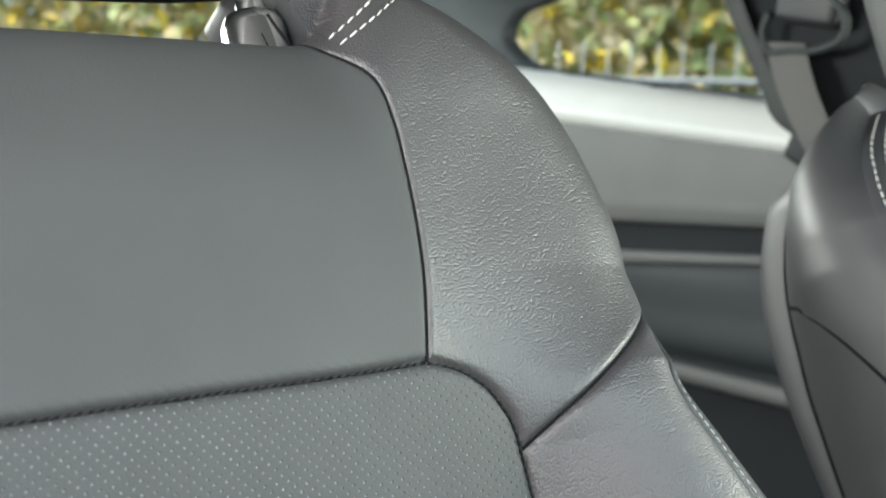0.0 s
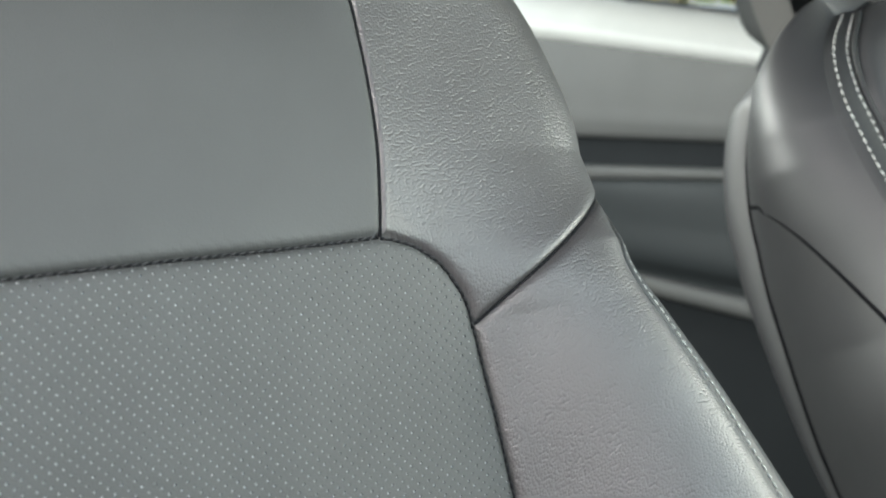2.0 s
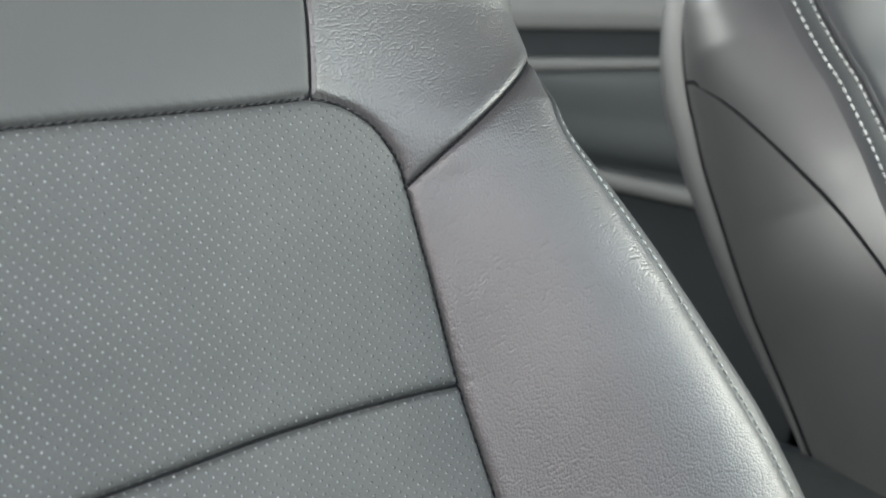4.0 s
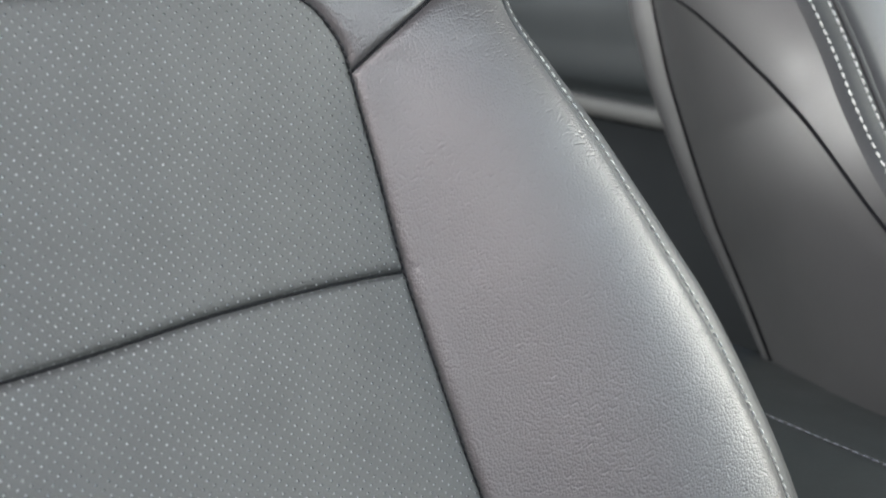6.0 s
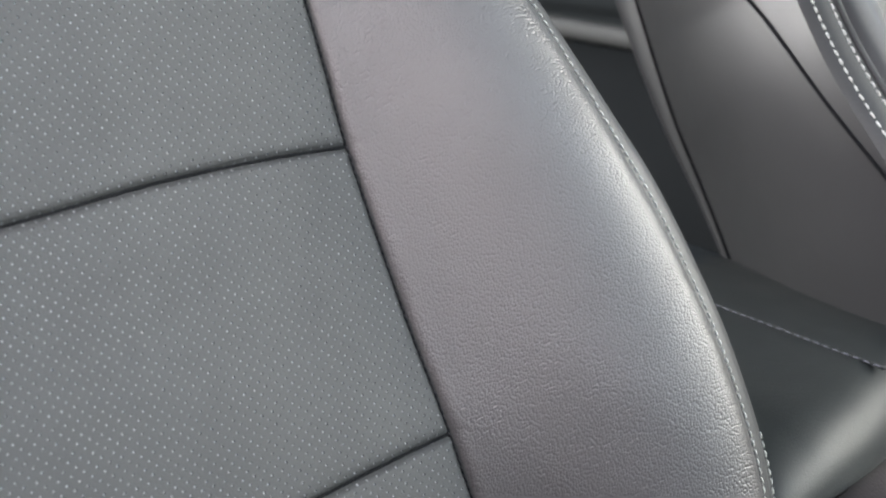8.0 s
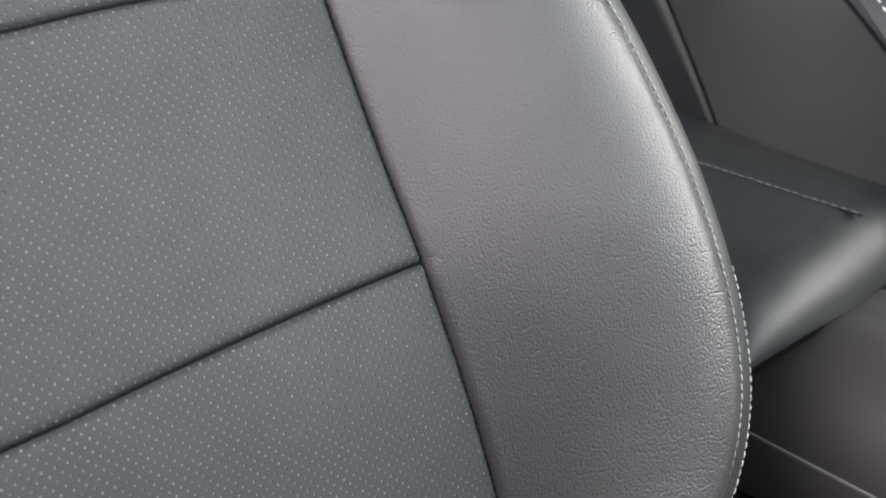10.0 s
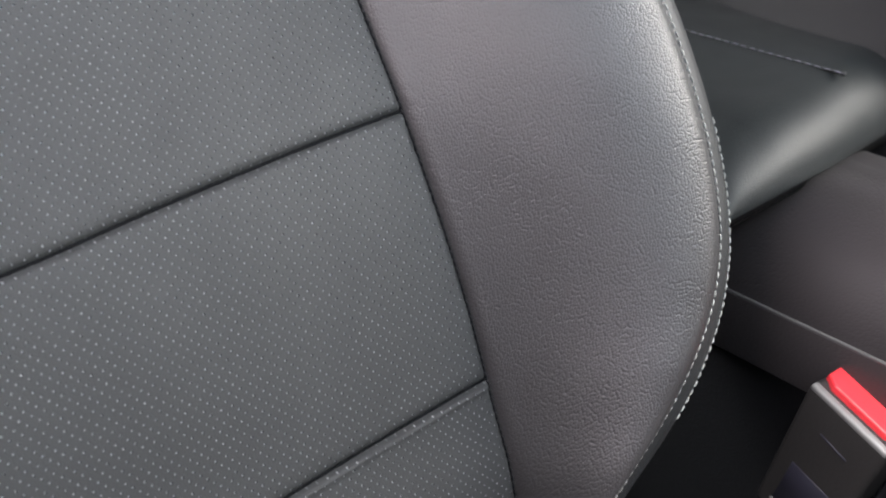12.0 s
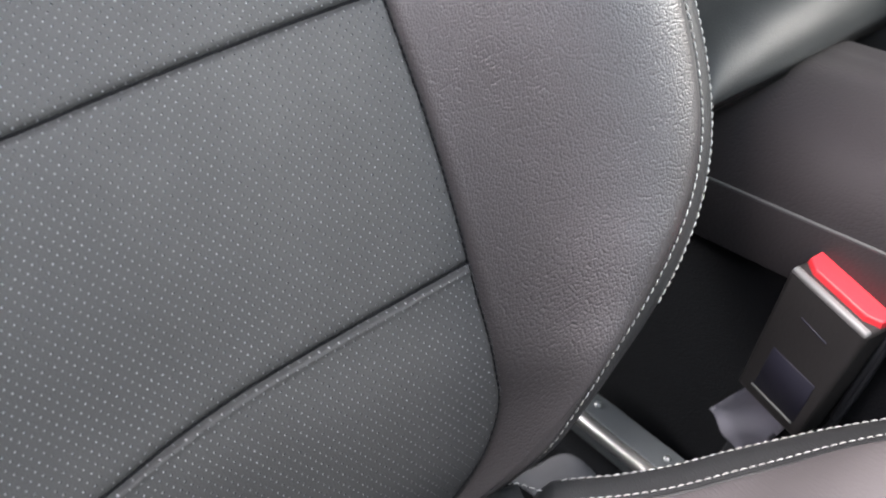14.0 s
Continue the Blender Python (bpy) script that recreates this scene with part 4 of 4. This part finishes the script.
def outward(p):
    d = p - ctr
    k = min((0.42 if d[0] < 0 else 0.70) / max(abs(d[0]), 1e-6), (0.085 if d[1] < 0 else 0.185) / max(abs(d[1]), 1e-6))
    return ctr + d * max(k, 1.04)


rim = np.array([outward(p) for p in hole])
n = len(hole)
verts, faces = [], []
for x, ring in ((0.075, hole), (0.055, hole + (hole - ctr) * 0.015), (0.048, hole + (hole - ctr) * 0.05), (0.040, rim)):
    verts += [(x, p[0] - 1.4, p[1] - 0.3) for p in ring]
for k in range(3):
    for i in range(n):
        j = (i + 1) % n
        faces.append((k * n + i, k * n + j, (k + 1) * n + j, (k + 1) * n + i))
part("window_surround", mesh_of("window_surround", verts, faces, SHELL_BLACK), side, "dark rim round the quarter window")
pane = part("window_pane", mesh_of("window_pane", [(0.07, p[0] - 1.4, p[1] - 0.3) for p in hole], [tuple(range(n))], GLASS, False), side, "clear quarter window")
pane.visible_shadow = False


def rail(name, knots, ys, mat, label=""):
    """A trim piece drawn along y: knots of depth, height where the pillar stands, and rise per metre towards the rear."""
    p = chain(knots, 0.004)
    rows = [np.stack([p[:, 0], np.full(len(p), y - 1.4), p[:, 1] - 0.3 + p[:, 2] * (y - 1.165)], 1) for y in ys]
    v, f = sheet(np.stack(rows, 0))
    return part(name, mesh_of(name, v, f, mat), side, label)


span = np.linspace(0.98, 2.15, 40)
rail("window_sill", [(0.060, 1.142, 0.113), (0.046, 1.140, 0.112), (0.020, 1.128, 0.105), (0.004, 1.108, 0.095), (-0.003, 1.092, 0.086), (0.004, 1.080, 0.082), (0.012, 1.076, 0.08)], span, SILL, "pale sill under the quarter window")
rail("upper_pad", [(0.012, 1.082, 0.08), (0.004, 1.05, 0.05), (0.0, 1.01, 0.0), (0.0, 0.985, -0.03), (0.006, 0.972, -0.04), (0.022, 0.970, -0.04)], span, PANEL, "grey upper trim pad")
rail("dark_strip", [(0.018, 0.980, -0.04), (0.016, 0.95, -0.05), (0.010, 0.934, -0.067)], span, PANEL_LOW, "dark recessed strip")
rail("bright_line", [(0.010, 0.935, -0.067), (0.001, 0.932, -0.067), (-0.001, 0.927, -0.075), (0.002, 0.920, -0.085), (0.010, 0.917, -0.088)], span, PANEL, "thin lighter bead")
rail("middle_panel", [(0.010, 0.919, -0.088), (0.003, 0.90, -0.06), (0.001, 0.85, -0.03), (0.003, 0.79, -0.02), (0.016, 0.775, -0.02), (0.020, 0.764, -0.01)], span, SHELL_BLACK, "dark middle trim panel")
rail("grab_rail", [(0.020, 0.766, 0.0), (0.006, 0.768, 0.0), (-0.010, 0.766, 0.0), (-0.014, 0.756, 0.0), (-0.010, 0.745, 0.0), (0.006, 0.740, 0.0), (0.014, 0.738, 0.0)], span, PANEL, "grey horizontal rail")
rail("lower_panel", [(0.016, 0.740, 0.0), (0.012, 0.70, 0.0), (-0.02, 0.64, 0.0), (-0.06, 0.56, 0.0), (-0.07, 0.30, 0.0)], np.linspace(0.84, 2.15, 40), PANEL_LOW, "dark lower trim panel")

# pillar with the belt
pillar = tagged(new("wall_far_pillar"), "dark slanted door pillar with the belt anchor", "pillar", kind="structure")
pillar.matrix_basis = pose(1.24, 1.05, 1.1)
edge = chain([(0.245, 0.33), (0.20, 0.25), (0.135, 0.13), (0.085, 0.05), (0.062, 0.012), (0.030, -0.006), (-0.01, -0.008)], 0.01)
v = [(-0.005, y, z) for y, z in edge] + [(-0.028, y - 0.012, z + 0.004) for y, z in edge] + [(-0.030, y - 0.040, z + 0.010) for y, z in edge]
m = len(edge)
f = [(k * m + i, k * m + i + 1, (k + 1) * m + i + 1, (k + 1) * m + i) for k in range(2) for i in range(m - 1)]
part("pillar_trim", mesh_of("pillar_trim", v, f, PILLAR_GREY), pillar, "dark grey rounded pillar trim")
v = [(-0.012, y - 0.03, z) for y, z in edge] + [(-0.004, y - 0.26, z) for y, z in edge]
f = [(i, i + 1, m + i + 1, m + i) for i in range(m - 1)]
part("pillar_core", mesh_of("pillar_core", v, f, PANEL_LOW), pillar)
part("door_seal", block("door_seal", (0.03, 0.05, 0.42), BLACK, 0.01), pillar, "black rubber door seal", at=pose(0.01, -0.05, 0.15, 24, 0, 0))

belt = thing("seat_belt", pose(1.2, 1.015, 1.1), "grey seat-belt webbing through a metal guide loop", "seat belt")
wide = []
for q in np.linspace(0, 1, 16):
    y0, z0 = 0.062 + (-0.030 - 0.062) * q - 0.04 * q * q, 0.108 - 0.20 * q
    wide.append([(0.0 - 0.01 * math.sin(q * 3), y0 - 0.032 + 0.064 * s, z0 + 0.006 * s) for s in np.linspace(0, 1, 6)])
vv = np.array(wide)
a0, f0 = sheet(vv)
k = len(a0)
a1 = a0 + np.array([0.0016, 0, 0])
part("webbing", mesh_of("webbing", np.concatenate([a0, a1]), list(map(tuple, f0)) + [tuple(x + k for x in q[::-1]) for q in f0], WEBBING), belt)
v, f = tube(chain([(0, 0.088, 0.150), (0, 0.098, 0.125), (0, 0.090, 0.104), (0, 0.05, 0.100), (0, -0.005, 0.102), (0, -0.028, 0.112), (0, -0.032, 0.135), (0, -0.012, 0.158)], 0.006), 0.0055, 10)
part("guide_loop", mesh_of("guide_loop", v, f, SHELL_BLACK), belt, "dark belt guide loop")
part("anchor_cover", block("anchor_cover", (0.03, 0.10, 0.07), BLACK, 0.012), belt, at=pose(0.012, 0.03, 0.165, 10))

# ---- outside: ground, palisade fence and autumn shrubs ----
GROUND = plastic("asphalt", (0.06, 0.06, 0.058), 0.9, 120, 0.002, 0.3)
FENCE = plastic("galvanised_fence", (0.32, 0.33, 0.33), 0.55, 300, 0.0003)
leafm = material("shrub_leaf", (0.10, 0.13, 0.04), 0.6)
ln = leafm.node_tree.nodes
geo = ln.new("ShaderNodeNewGeometry")
ramp = ln.new("ShaderNodeValToRGB")
for k, (p, c) in enumerate([(0.0, (0.22, 0.28, 0.09, 1)), (0.3, (0.42, 0.46, 0.20, 1)), (0.55, (0.60, 0.50, 0.28, 1)), (0.8, (0.60, 0.52, 0.32, 1)), (0.93, (0.75, 0.56, 0.06, 1))]):
    el = ramp.color_ramp.elements[k] if k < 2 else ramp.color_ramp.elements.new(p)
    el.position, el.color = p, c
link(leafm, geo.outputs["Random Per Island"], ramp.inputs["Fac"])
link(leafm, ramp.outputs["Color"], ln["Principled BSDF"].inputs["Base Color"])

v, f = sheet(np.stack([*np.meshgrid(np.linspace(-400, 400, 9), np.linspace(-400, 400, 9)), np.zeros((9, 9))], -1))
tagged(new("ground", mesh_of("ground", v, f, GROUND)), "grey asphalt ground round the car", "ground", kind="structure")

fence = thing("fence", pose(4.6, 4.6, 0), "pale galvanised palisade fence in front of shrubs", "fence")
way = Vector((-0.72, 0.70, 0)).normalized()
pale_bar = block("picket", (0.020, 0.012, 1.58), FENCE, 0.003, 1, (0.5, 1))
turn = math.degrees(math.atan2(way.y, way.x))
for i in range(-30, 31):
    part("picket", pale_bar, fence, at=Matrix.Translation(way * (i * 0.135)) @ pose(0, 0, 0.82, 0, random.uniform(-0.6, 0.6), turn))
for z in (0.35, 1.41):
    part("fence_rail", block("fence_rail", (8.2, 0.03, 0.03), FENCE, 0.004, 1), fence, at=pose(0, 0, z, 0, 0, turn))

rng = np.random.default_rng(4)


def leaves(count, centre, spread, size):
    """Loose clumps of small bent leaves."""
    clumps = rng.normal(0, 1, (max(6, count // 60), 3)) * np.array(spread) * 0.75
    c = clumps[rng.integers(0, len(clumps), count)] + rng.normal(0, 0.16, (count, 3)) + np.array(centre)
    c[:, 2] = np.maximum(c[:, 2], 0.03)
    a = rng.normal(0, 1, (count, 3))
    a /= np.linalg.norm(a, axis=1)[:, None]
    b = np.cross(a, rng.normal(0, 1, (count, 3)))
    b /= np.linalg.norm(b, axis=1)[:, None]
    nrm = np.cross(a, b)
    s = size * rng.uniform(0.6, 1.5, (count, 1))
    pts = np.stack([c - a * s, c + b * s * 0.45 + nrm * s * 0.15, c + a * s, c - b * s * 0.45 + nrm * s * 0.15], 1).reshape(-1, 3)
    i = np.arange(count)[:, None] * 4
    return pts, np.concatenate([i + np.array([[0, 1, 2]]), i + np.array([[0, 2, 3]])])


for k in range(9):
    c = Vector((5.9, 5.9, 0)) + way * ((k - 4) * 1.15) + Vector((rng.uniform(0, 0.8), rng.uniform(0, 0.8), 0))
    shrub = thing("shrub", pose(c.x, c.y, 0), "loose autumn shrub with green and yellow leaves", "shrub", "shrubs behind the fence")
    for j in range(5):
        tip = (rng.normal(0, 0.5), rng.normal(0, 0.5), rng.uniform(1.2, 2.6))
        v, f = tube(chain([(0, 0, 0), (tip[0] * 0.3, tip[1] * 0.4, tip[2] * 0.5), tip], 0.2), 0.014, 5)
        part("branch", mesh_of("branch", v, f, WEBBING), shrub)
    v, f = leaves(15000, (0, 0, 1.5), (0.75, 0.75, 1.1), 0.075)
    tagged(part("foliage", mesh_of("foliage", v, f, leafm, False), shrub), kind="stuff")
